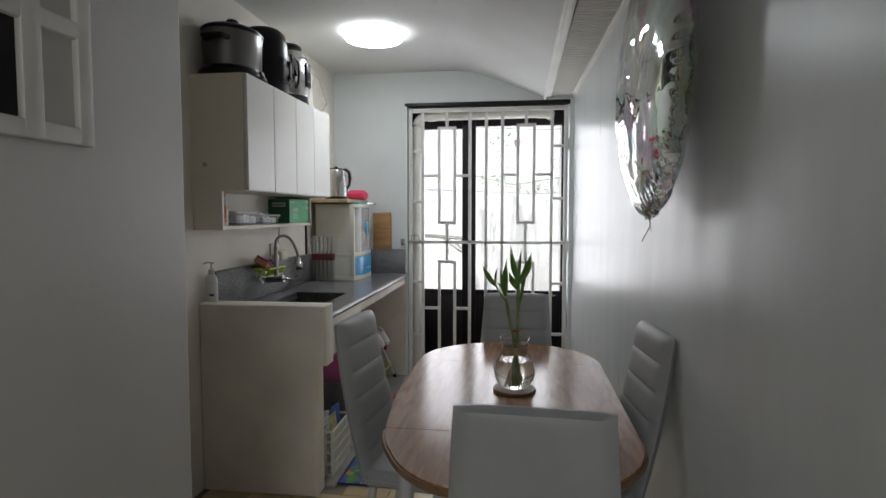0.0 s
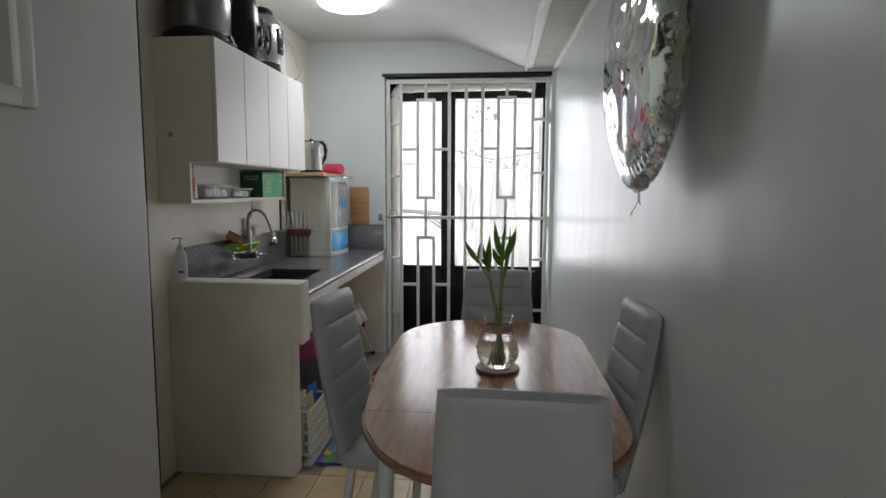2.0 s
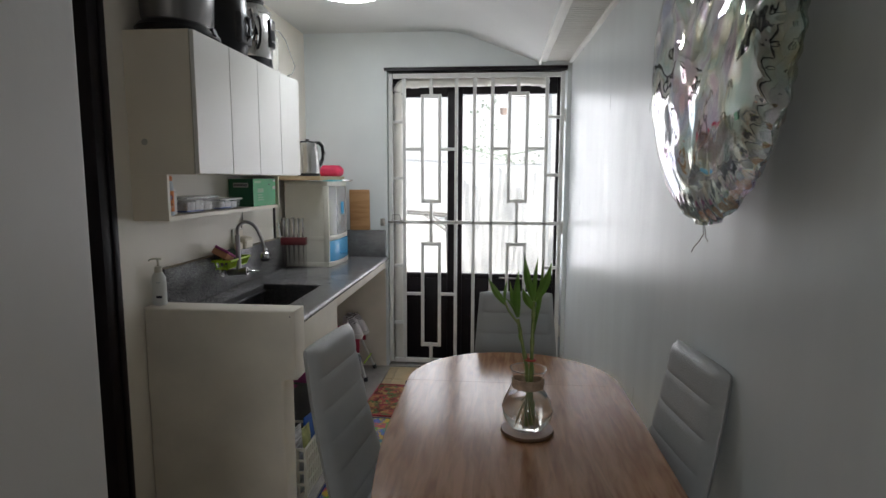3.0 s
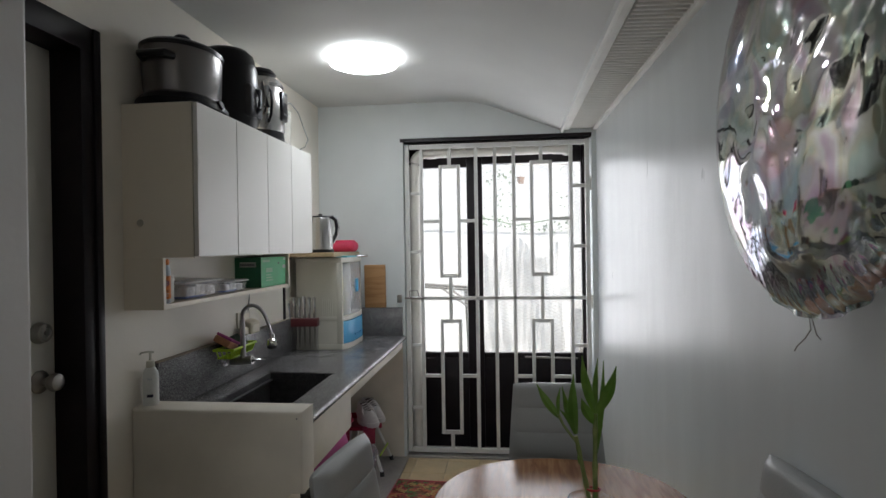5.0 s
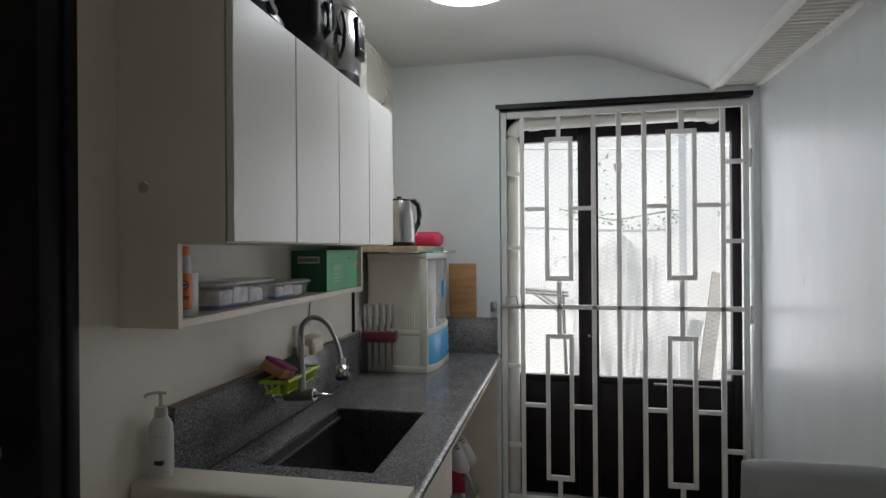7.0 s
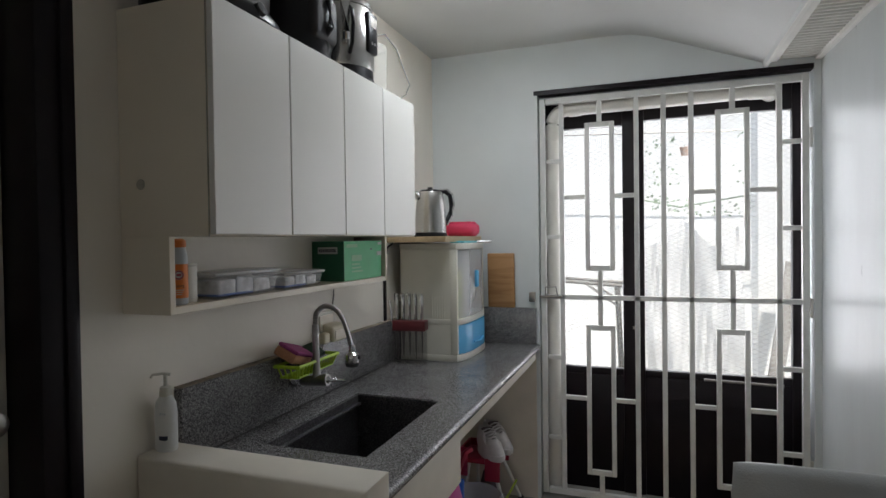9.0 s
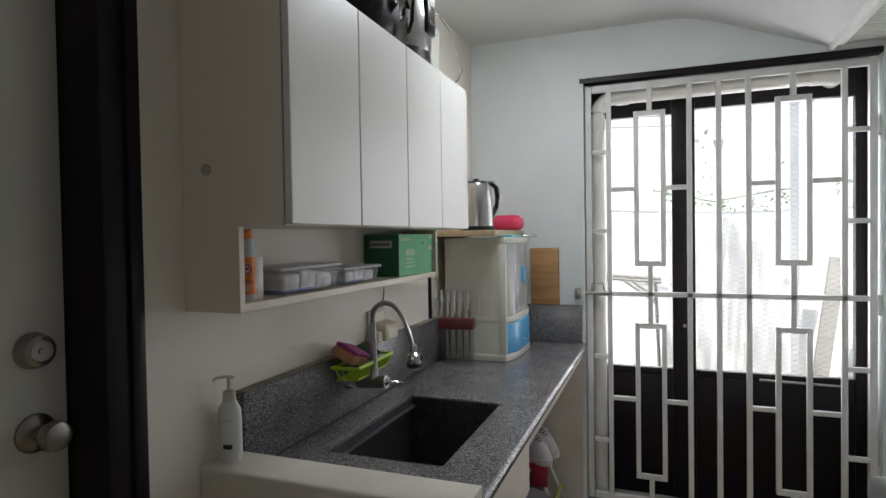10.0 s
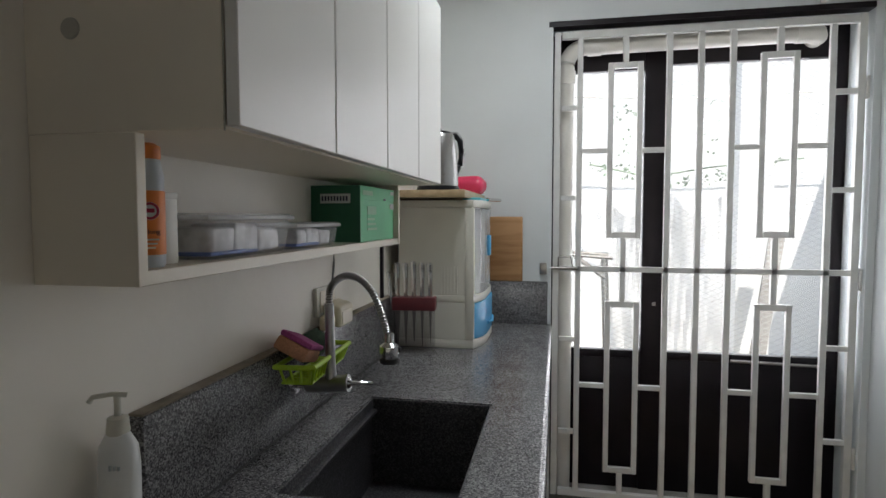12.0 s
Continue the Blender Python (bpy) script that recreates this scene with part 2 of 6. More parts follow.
M["cyan_plastic"] = material("cyan_plastic", (0.12, 0.52, 0.60), rough=0.3, vary=0.03)
M["yellow_plastic"] = material("yellow_plastic", (0.75, 0.70, 0.05), rough=0.35, vary=0.05)
M["lime"] = material("lime_plastic", (0.42, 0.62, 0.03), rough=0.35, vary=0.05)
M["sponge_pink"] = material("magenta_sponge", (0.36, 0.07, 0.22), rough=0.9, vary=0.15, fine=0.4, fine_scale=300, bump=0.5)
M["sponge_orange"] = material("orange_sponge", (0.45, 0.22, 0.12), rough=0.95, vary=0.15, fine=0.4, fine_scale=300, bump=0.5)
M["sponge_green"] = material("scouring_pad", (0.05, 0.09, 0.055), rough=0.95, vary=0.2, fine=0.4, fine_scale=300, bump=0.5)
M["pink_plastic"] = material("pink_plastic", (0.80, 0.06, 0.14), rough=0.2, vary=0.05)
M["magenta_plastic"] = material("magenta_plastic", (0.62, 0.13, 0.36), rough=0.3, vary=0.04)
M["red_plastic"] = material("red_plastic", (0.40, 0.025, 0.06), rough=0.35, vary=0.06)
M["maroon"] = material("maroon_plastic", (0.13, 0.02, 0.025), rough=0.4, vary=0.08)
M["green_box"] = material("green_carton", (0.07, 0.50, 0.20), rough=0.5, vary=0.06, scale=8)
M["green_dark"] = material("dark_green_carton", (0.018, 0.13, 0.065), rough=0.5, vary=0.06, scale=8)
M["print_white"] = material("white_print", (0.62, 0.66, 0.62), rough=0.6, vary=0.1)
M["print_pale"] = material("pale_print", (0.28, 0.58, 0.36), rough=0.6, vary=0.05)
M["print_black"] = material("black_print", (0.02, 0.025, 0.05), rough=0.5, vary=0.1)
M["orange_label"] = material("orange_label", (0.80, 0.24, 0.05), rough=0.5, vary=0.06)
M["bottle_white"] = material("white_bottle", (0.76, 0.77, 0.75), rough=0.32, vary=0.02)
M["bottle_grey"] = material("grey_bottle", (0.50, 0.54, 0.56), rough=0.35, vary=0.02)
M["leaf"] = material("bamboo_leaf", (0.205, 0.335, 0.075), rough=0.42, vary=0.2, scale=25, color2=(0.13, 0.26, 0.04))
M["stalk"] = material("bamboo_stalk", (0.26, 0.30, 0.10), rough=0.4, vary=0.2, scale=40, color2=(0.10, 0.17, 0.03))
M["ribbon"] = material("red_tie", (0.5, 0.03, 0.03), rough=0.5)
M["twine"] = material("jute_twine", (0.52, 0.38, 0.27), rough=0.9, vary=0.2, scale=60, bump=0.5)
M["cork"] = material("wood_coaster", (0.24, 0.13, 0.07), rough=0.5, vary=0.15, scale=30)
M["root"] = material("pale_roots", (0.50, 0.40, 0.24), rough=0.7, vary=0.2, scale=40)
M["navy"] = material("navy_binding", (0.03, 0.05, 0.22), rough=0.9, vary=0.1)
M["mat_red"] = floral_material("floral_mat_red", (0.14, 0.045, 0.035), [(0.42, 0.13, 0.08), (0.30, 0.06, 0.07), (0.10, 0.17, 0.07), (0.44, 0.30, 0.12), (0.18, 0.09, 0.06)], 34)
M["mat_bright"] = floral_material("floral_mat_bright", (0.08, 0.20, 0.22), [(0.58, 0.40, 0.08), (0.50, 0.12, 0.12), (0.13, 0.33, 0.09), (0.12, 0.15, 0.42), (0.62, 0.52, 0.16)], 24)
M["grey_plastic"] = material("grey_plastic", (0.20, 0.20, 0.205), rough=0.4, vary=0.08, scale=8)
M["kraft"] = material("tan_wrapper", (0.50, 0.34, 0.17), rough=0.55, vary=0.2, scale=22)
M["film_grey"] = material("pale_striped_wrapper", (0.60, 0.61, 0.64), rough=0.3, vary=0.3, scale=30, stretch=(1, 1, 5))
M["film_lime"] = material("lime_wrapper", (0.52, 0.54, 0.22), rough=0.3, vary=0.25, scale=26)
M["shoe"] = material("white_shoe", (0.66, 0.63, 0.62), rough=0.6, vary=0.06, scale=30)
M["shoe_dark"] = material("grey_shoe", (0.13, 0.10, 0.10), rough=0.7, vary=0.1)
M["cable"] = material("grey_cable", (0.30, 0.30, 0.28), rough=0.5)
M["outside_wall"] = material("outside_render", (0.86, 0.86, 0.84), rough=0.9, vary=0.05, scale=1.5, bump=0.3)
M["outside_ground"] = material("outside_concrete", (0.60, 0.59, 0.56), rough=0.9, vary=0.08, scale=1.2, fine=0.3)
M["sheet"] = material("white_cloth", (0.93, 0.93, 0.92), rough=0.7, vary=0.08, scale=3)
# Vine and pot colours are lightened to carry the glare of the yard.
M["vine"] = material("vine_leaf", (0.30, 0.40, 0.26), rough=0.6, vary=0.3, scale=20)
M["terracotta"] = material("terracotta", (0.66, 0.46, 0.36), rough=0.8, vary=0.1)

lampm = bpy.data.materials.new("lamp_diffuser")
lampm.use_nodes = True
lb = lampm.node_tree.nodes["Principled BSDF"]
lb.inputs["Base Color"].default_value = (0.9, 0.9, 0.9, 1)
lb.inputs["Emission Color"].default_value = (0.95, 0.98, 1.0, 1)
lb.inputs["Emission Strength"].default_value = 9.0
M["lamp"] = lampm


def foil_material():
    """Thin see-through mirror film with iridescent tints and printed blossoms."""
    m = bpy.data.materials.new("balloon_foil")
    m.use_nodes = True
    nt = m.node_tree
    n, l = nt.nodes, nt.links
    b = n["Principled BSDF"]
    b.inputs["Metallic"].default_value = 1.0
    b.inputs["Roughness"].default_value = 0.055
    tc = n.new("ShaderNodeTexCoord")
    ns = n.new("ShaderNodeTexNoise")
    ns.inputs["Scale"].default_value, ns.inputs["Detail"].default_value, ns.inputs["Distortion"].default_value = 6, 2, 1.2
    l.new(tc.outputs["Object"], ns.inputs["Vector"])
    r = n.new("ShaderNodeValToRGB")
    e = r.color_ramp.elements
    e[0].position, e[0].color = 0.30, (0.80, 0.80, 0.79, 1)
    e[1].position, e[1].color = 0.72, (0.80, 0.80, 0.79, 1)
    for p, c in ((0.40, (0.52, 0.66, 0.60)), (0.46, (0.68, 0.66, 0.52)), (0.52, (0.76, 0.76, 0.76)), (0.58, (0.66, 0.50, 0.60)), (0.64, (0.55, 0.58, 0.70))):
        k = e.new(p)
        k.color = (*c, 1)
    l.new(ns.outputs[0], r.inputs[0])
    # printed blossoms: soft rounded cells, each with one tint
    v = n.new("ShaderNodeTexVoronoi")
    v.inputs["Scale"].default_value = 8
    wv = n.new("ShaderNodeMix")
    wv.data_type, wv.blend_type = "RGBA", "ADD"
    wv.inputs[0].default_value = 0.10
    l.new(tc.outputs["Object"], wv.inputs[6])
    l.new(ns.outputs["Color"], wv.inputs[7])
    l.new(wv.outputs[2], v.inputs["Vector"])
    edge = n.new("ShaderNodeMapRange")
    edge.inputs[1].default_value, edge.inputs[2].default_value = 0.50, 0.38
    edge.inputs[3].default_value, edge.inputs[4].default_value = 0.0, 0.42
    l.new(v.outputs["Distance"], edge.inputs[0])
    sep = n.new("ShaderNodeSeparateColor")
    l.new(v.outputs["Color"], sep.inputs[0])
    tint = n.new("ShaderNodeValToRGB")
    tint.color_ramp.interpolation = "CONSTANT"
    te = tint.color_ramp.elements
    te[0].position, te[0].color = 0.0, (0.60, 0.60, 0.60, 1)
    te[1].position, te[1].color = 0.88, (0.34, 0.16, 0.34, 1)
    for p, c in ((0.34, (0.10, 0.34, 0.28)), (0.52, (0.50, 0.44, 0.12)), (0.64, (0.48, 0.08, 0.16)), (0.76, (0.18, 0.28, 0.46))):
        k = te.new(p)
        k.color = (*c, 1)
    l.new(sep.outputs[0], tint.inputs[0])
    mc = n.new("ShaderNodeMix")
    mc.data_type = "RGBA"
    l.new(edge.outputs[0], mc.inputs[0])
    l.new(r.outputs[0], mc.inputs[6])
    l.new(tint.outputs[0], mc.inputs[7])
    l.new(mc.outputs[2], b.inputs["Base Color"])
    # creases
    w = n.new("ShaderNodeTexNoise")
    w.inputs["Scale"].default_value, w.inputs["Detail"].default_value, w.inputs["Distortion"].default_value = 5, 2.5, 0.8
    l.new(tc.outputs["Object"], w.inputs["Vector"])
    bp = n.new("ShaderNodeBump")
    bp.inputs["Strength"].default_value, bp.inputs["Distance"].default_value = 0.16, 0.03
    fold = n.new("ShaderNodeTexVoronoi")
    fold.inputs["Scale"].default_value = 9
    l.new(wv.outputs[2], fold.inputs["Vector"])
    hs = n.new("ShaderNodeMath")
    hs.operation = "MULTIPLY_ADD"
    hs.inputs[1].default_value = 0.5
    l.new(fold.outputs["Distance"], hs.inputs[0])
    l.new(w.outputs[0], hs.inputs[2])
    l.new(hs.outputs[0], bp.inputs["Height"])
    l.new(bp.outputs[0], b.inputs["Normal"])
    tr = n.new("ShaderNodeBsdfTransparent")
    tr.inputs[0].default_value = (0.74, 0.74, 0.73, 1)
    mx = n.new("ShaderNodeMixShader")
    mx.inputs[0].default_value = 0.72
    l.new(tr.outputs[0], mx.inputs[1])
    l.new(b.outputs[0], mx.inputs[2])
    l.new(mx.outputs[0], n["Material Output"].inputs[0])
    return m


M["foil"] = foil_material()


# ---- mesh helpers ----
def add_box(bm, x0, x1, y0, y1, z0, z1, m=None):
    r = bmesh.ops.create_cube(bm, size=1.0)
    for v in r["verts"]:
        v.co = Vector((x0 + (v.co.x + 0.5) * (x1 - x0), y0 + (v.co.y + 0.5) * (y1 - y0), z0 + (v.co.z + 0.5) * (z1 - z0)))
        if m:
            v.co = m @ v.co
    return r["verts"]


def box(x0, x1, y0, y1, z0, z1, bevel=0.0, seg=2):
    bm = bmesh.new()
    add_box(bm, x0, x1, y0, y1, z0, z1)
    if bevel:
        bmesh.ops.bevel(bm, geom=bm.edges[:], offset=bevel, segments=seg, affect="EDGES", profile=0.5)
    return bm


def lathe(profile, seg=32, center=(0, 0, 0), squash=1.0):
    """A turned body from (radius, height) pairs."""
    bm = bmesh.new()
    rings = []
    for r, z in profile:
        if r < 1e-5:
            rings.append([bm.verts.new((center[0], center[1], center[2] + z))])
        else:
            rings.append([bm.verts.new((center[0] + r * math.cos(2 * math.pi * i / seg), center[1] + squash * r * math.sin(2 * math.pi * i / seg), center[2] + z))
                          for i in range(seg)])
    for a, b in zip(rings, rings[1:]):
        for i in range(seg):
            j = (i + 1) % seg
            if len(a) == 1 and len(b) == 1:
                continue
            if len(a) == 1:
                bm.faces.new((a[0], b[j], b[i]))
            elif len(b) == 1:
                bm.faces.new((a[i], a[j], b[0]))
            else:
                bm.faces.new((a[i], a[j], b[j], b[i]))
    bmesh.ops.recalc_face_normals(bm, faces=bm.faces[:])
    return bm


def tube(points, radius, seg=10, closed=False, radii=None, bm=None):
    """A round tube along a polyline."""
    bm = bm or bmesh.new()
    pts = [Vector(p) for p in points]
    rings = []
    up = Vector((0, 0, 1))
    for i, p in enumerate(pts):
        a = pts[i - 1] if (i or closed) else p
        b = pts[(i + 1) % len(pts)] if (i < len(pts) - 1 or closed) else p
        d = (b - a).normalized()
        s = d.cross(up)
        if s.length < 0.05:
            s = d.cross(Vector((0, 1, 0)))
        s.normalize()
        u = s.cross(d)
        r = radii[i] if radii else radius
        rings.append([bm.verts.new(p + r * (math.cos(2 * math.pi * k / seg) * s + math.sin(2 * math.pi * k / seg) * u)) for k in range(seg)])
    n = len(rings)
    for i in range(n if closed else n - 1):
        a, b = rings[i], rings[(i + 1) % n]
        for k in range(seg):
            bm.faces.new((a[k], a[(k + 1) % seg], b[(k + 1) % seg], b[k]))
    if not closed:
        bm.faces.new(rings[0][::-1])
        bm.faces.new(rings[-1])
    bmesh.ops.recalc_face_normals(bm, faces=bm.faces[:])
    return bm


def arc(center, r, a0, a1, n, axis="xz"):
    """Points of an arc in a plane; angles in degrees."""
    out = []
    for i in range(n + 1):
        a = radians(a0 + (a1 - a0) * i / n)
        c, s = r * math.cos(a), r * math.sin(a)
        x, y, z = center
        out.append((x + c, y, z + s) if axis == "xz" else (x, y + c, z + s) if axis == "yz" else (x + c, y + s, z))
    return out


def prism(outline, z0, z1, bevel=0.0, seg=2):
    """An upright solid over a flat outline in x and y."""
    bm = bmesh.new()
    low = [bm.verts.new((x, y, z0)) for x, y in outline]
    top = [bm.verts.new((x, y, z1)) for x, y in outline]
    bm.faces.new(low[::-1])
    bm.faces.new(top)
    n = len(outline)
    for i in range(n):
        bm.faces.new((low[i], low[(i + 1) % n], top[(i + 1) % n], top[i]))
    bmesh.ops.recalc_face_normals(bm, faces=bm.faces[:])
    if bevel:
        rim = [e for e in bm.edges if abs(e.verts[0].co.z - e.verts[1].co.z) < 1e-6]
        bmesh.ops.bevel(bm, geom=rim, offset=bevel, segments=seg, affect="EDGES", profile=0.5)
    return bm


def moved(bm, m):
    bmesh.ops.transform(bm, matrix=m, verts=bm.verts[:])
    return bm


def mesh_of(name, bm, mat, smooth=False):
    me = bpy.data.meshes.new(name)
    bm.to_mesh(me)
    bm.free()
    me.materials.append(mat)
    if smooth:
        for p in me.polygons:
            p.use_smooth = True
        me.set_sharp_from_angle(angle=radians(40))
    return me


def part(name, bm, mat, parent=None, label="", smooth=True, kind=""):
    ob = new(name, mesh_of(name, bm, M[mat] if isinstance(mat, str) else mat, smooth))
    ob.parent = parent
    return tagged(ob, label=label, kind=kind)


def thing(name, label, category, group="", at=(0, 0, 0), turn=0.0):
    e = new(name)
    e.empty_display_size = 0.05
    e.matrix_world = pose(*at, 0, 0, turn)
    return tagged(e, label, category, group)


def setting(name, bm, mat, label, category, smooth=False):
    return tagged(part(name, bm, mat, smooth=smooth), label, category, kind="structure")


# ---- setting ----
LEFT, RIGHT, BACK, REAR, CEIL = -0.605, 1.322, -0.04, -7.2, 2.41
NEAR_X, NEAR_END = 0.012, -3.106


def right_at(y):
    """The right wall runs slightly out of square."""
    return 1.274 + 0.0215 * (BACK - y)



setting("floor", box(-0.95, RIGHT + 0.15, REAR - 0.15, 0.6, -0.12, -0.008), "grout", "beige grout bed under yellow floor tiles", "floor")
setting("counter_floor", box(LEFT, 0.0, -1.93, BACK, -0.01, 0.006), "concrete", "bare grey concrete floor below the counter", "floor")

# left wall: the piece behind the counter, the strip over the door, and the block that the door recess cuts
bm = bmesh.new()
add_box(bm, LEFT - 0.15, LEFT, -2.19, BACK + 0.15, 0, CEIL + 0.1)
add_box(bm, LEFT - 0.15, LEFT, NEAR_END, -2.19, 2.12, CEIL + 0.1)
setting("wall_left", bm, "wall_cream", "white painted wall behind the kitchen counter", "wall")
setting("wall_near", box(LEFT - 0.15, NEAR_X, REAR, NEAR_END, 0, CEIL + 0.1, 0.012, 3), "wall", "white painted wall that ends in a rounded corner", "wall", True)
# End wall out of view; its opening is added only for the fill lamp.
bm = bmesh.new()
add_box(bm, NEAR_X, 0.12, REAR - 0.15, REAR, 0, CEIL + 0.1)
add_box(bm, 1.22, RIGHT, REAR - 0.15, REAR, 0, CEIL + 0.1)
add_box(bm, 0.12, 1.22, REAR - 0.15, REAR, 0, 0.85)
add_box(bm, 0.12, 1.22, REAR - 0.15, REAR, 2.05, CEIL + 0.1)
setting("wall_rear", bm, "wall", "plain white unseen end wall, opening added for the fill lamp", "wall")
def paint_waves(y, z):
    """Roller waves and a run in the thick gloss paint, in metres."""
    w = 0.0036 * noise.noise(Vector((y * 2.0, z * 1.1, 0.0))) + 0.0016 * noise.noise(Vector((y * 7.5, z * 1.3, 4.0)))
    run = math.exp(-((y + 1.32 + 0.01 * math.sin(z * 30)) / 0.016) ** 2) * max(0.0, min(1.0, (1.36 - z) * 6)) * max(0.0, min(1.0, (z - 1.03) * 40))
    return w - 0.0022 * run


bm = bmesh.new()
wy = [0.30 - 0.03 * i for i in range(131)] + [-4.4, -5.4, -6.4, REAR - 0.15]
wz = [0.035 * i for i in range(72)]
face = [[bm.verts.new((right_at(y) + paint_waves(y, z), y, z)) for z in wz] for y in wy]
rear = [[bm.verts.new((right_at(y) + 0.15, y, z)) for z in (wz[0], wz[-1])] for y in wy]
for i in range(len(wy) - 1):
    for k in range(len(wz) - 1):
        bm.faces.new((face[i][k], face[i][k + 1], face[i + 1][k + 1], face[i + 1][k]))
    bm.faces.new((rear[i][0], rear[i + 1][0], rear[i + 1][1], rear[i][1]))
bmesh.ops.recalc_face_normals(bm, faces=bm.faces[:])
for f3 in bm.faces:
    if f3.calc_center_median().x < right_at(f3.calc_center_median().y) + 0.07 and f3.normal.x > 0:
        f3.normal_flip()
setting("wall_right", bm, "wall_gloss", "glossy pale grey-green painted wall with roller streaks", "wall", True)
bm = bmesh.new()
add_box(bm, LEFT, -0.012, BACK, BACK + 0.26, 0, CEIL + 0.1)
add_box(bm, -0.012, 1.245, BACK, BACK + 0.26, 2.172, CEIL + 0.1)
add_box(bm, 1.245, 1.30, BACK, BACK + 0.26, 0, CEIL + 0.1)
setting("wall_back", bm, "wall_back", "white wall around the grilled back door", "wall")
# Dark strip stands in for the shadow line between lintel and gate.
setting("head_shadow_strip", box(-0.03, 1.245, BACK - 0.003, 0.02, 2.147, 2.170), "dark_frame", "thin dark strip painting the shadow line over the door opening", "trim")
setting("trim_sill", box(-0.012, 1.245, BACK - 0.004, 0.40, -0.02, 0.012), "concrete", "worn concrete door sill", "trim")

# ceiling: flat, then bending down in a soft slope to the vent channel by the right wall
prof = [(LEFT, CEIL), (0.34, CEIL), (0.46, CEIL - 0.006), (0.56, CEIL - 0.03), (0.68, CEIL - 0.075), (0.86, CEIL - 0.145), (1.04, CEIL - 0.215), (1.045, CEIL - 0.235)]
bm = bmesh.new()
ys = [BACK, -1.0, -2.2, -3.4, -4.6, -5.8, REAR]
low = [[bm.verts.new((x, y, z)) for x, z in prof] for y in ys]
high = [[bm.verts.new((x, y, CEIL + 0.12)) for x, z in prof] for y in ys]
for i in range(len(ys) - 1):
    for k in range(len(prof) - 1):
        bm.faces.new((low[i][k], low[i][k + 1], low[i + 1][k + 1], low[i + 1][k]))
        bm.faces.new((high[i][k], high[i + 1][k], high[i + 1][k + 1], high[i][k + 1]))
bmesh.ops.recalc_face_normals(bm, faces=bm.faces[:])
add_box(bm, 1.05, RIGHT + 0.1, REAR, BACK, CEIL - 0.165, CEIL + 0.12)
setting("ceiling", bm, "ceiling", "white painted ceiling that bends down along one side", "ceiling", True)

vent = thing("ceiling_vent", "cream ribbed vent strip in a moulded channel along the ceiling", "vent")
vz = 2.180
part("trim_moulding", box(1.045, 1.062, REAR, BACK - 0.002, vz - 0.008, vz + 0.07, 0.004), "grille", vent)
part("trim_moulding", box(1.062, 1.100, REAR, BACK - 0.002, vz + 0.010, vz + 0.07, 0.004), "grille", vent)
bm = box(-0.026, 0.004, REAR, BACK - 0.002, vz + 0.002, vz + 0.07, 0.005)
for v in bm.verts:
    v.co.x += right_at(v.co.y)
part("trim_moulding", bm, "grille", vent)
# Backing coloured near-black so the slat gaps read as shaded.
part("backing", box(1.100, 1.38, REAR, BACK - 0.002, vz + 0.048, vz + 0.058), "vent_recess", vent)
bm = box(-0.102, 0.084, -0.0080, 0.0080, -0.006, 0.018, 0.004)
for v in bm.verts:
    if v.co.x < -0.08:
        v.co.z += 0.004
slat_mesh = mesh_of("slat", bm, M["grille"], True)
y, k = BACK - 0.02, 0
while y > -3.9:
    s = new("slat", slat_mesh)
    s.matrix_world = pose(1.182 + 0.016 * (BACK - y), y, vz + 0.020, 0, 0, 0)
    s.parent = vent
    y -= 0.034

# window in the near wall
win = tagged(thing("window_1", "small white painted lattice window with dark panes", "window"), kind="structure")
for i in range(5):
    yy = -3.443 - i * 0.118
    part("window_frame", box(NEAR_X - 0.004, NEAR_X + 0.022, yy - (0.036 if i == 0 else 0.043), yy, 1.436, 2.07, 0.005), "white_metal", win)
for zz in (1.436, 1.636, 1.836, 2.036):
    part("window_frame", box(NEAR_X - 0.006, NEAR_X + 0.020, -3.945, -3.45, zz, zz + 0.034, 0.005), "white_metal", win)
# Opaque panes: near-black stands for the dimness behind, the first column takes wall paint.
for i in range(4):
    for k in range(3):
        part("pane", box(NEAR_X + 0.002, NEAR_X + 0.008, -3.561 - i * 0.118, -3.479 - i * 0.118, 1.470 + 0.2 * k, 1.636 + 0.2 * k), M["wall"] if i == 0 else M["dark_frame"], win, "opaque pane with its tone painted in")

# door in the left wall, closed
d1 = tagged(thing("door_1", "cream painted flush door, closed, in a dark brown frame", "door"), kind="structure")
leaf = part("door_leaf", box(-0.73, -0.69, -3.075, -2.264, 0.01, 2.05, 0.003), "door_white", d1)
part("casing", box(-0.700, LEFT + 0.016, -2.263, -2.188, 0.0, 2.125, 0.004), "dark_frame", d1)
part("casing_bead", box(-0.700, LEFT + 0.024, -2.214, -2.184, 0.0, 2.13, 0.004), "dark_frame", d1)
part("casing", box(-0.700, LEFT + 0.016, -3.104, -3.076, 0.0, 2.125, 0.004), "dark_frame", d1)
part("head_casing", box(-0.700, LEFT + 0.018, -3.104, -2.186, 2.052, 2.13, 0.004), "dark_frame", d1)
part("backing", box(-0.79, -0.735, -3.10, -2.19, 0, 2.15), "dark_frame", d1)


def knob_at(y, z, prof, lab, nm):
    k = part(nm, moved(lathe(prof, 28), pose(-0.69, y, z, 0, 90, 0)), "iron", leaf, lab)
    return k


knob_at(-2.325, 1.050, [(0, 0), (0.034, 0), (0.034, 0.006), (0.028, 0.012), (0.013, 0.016), (0.012, 0.032), (0.022, 0.038), (0.027, 0.050), (0.024, 0.064), (0.015, 0.068), (0, 0.068)], "worn round metal knob", "door_knob")
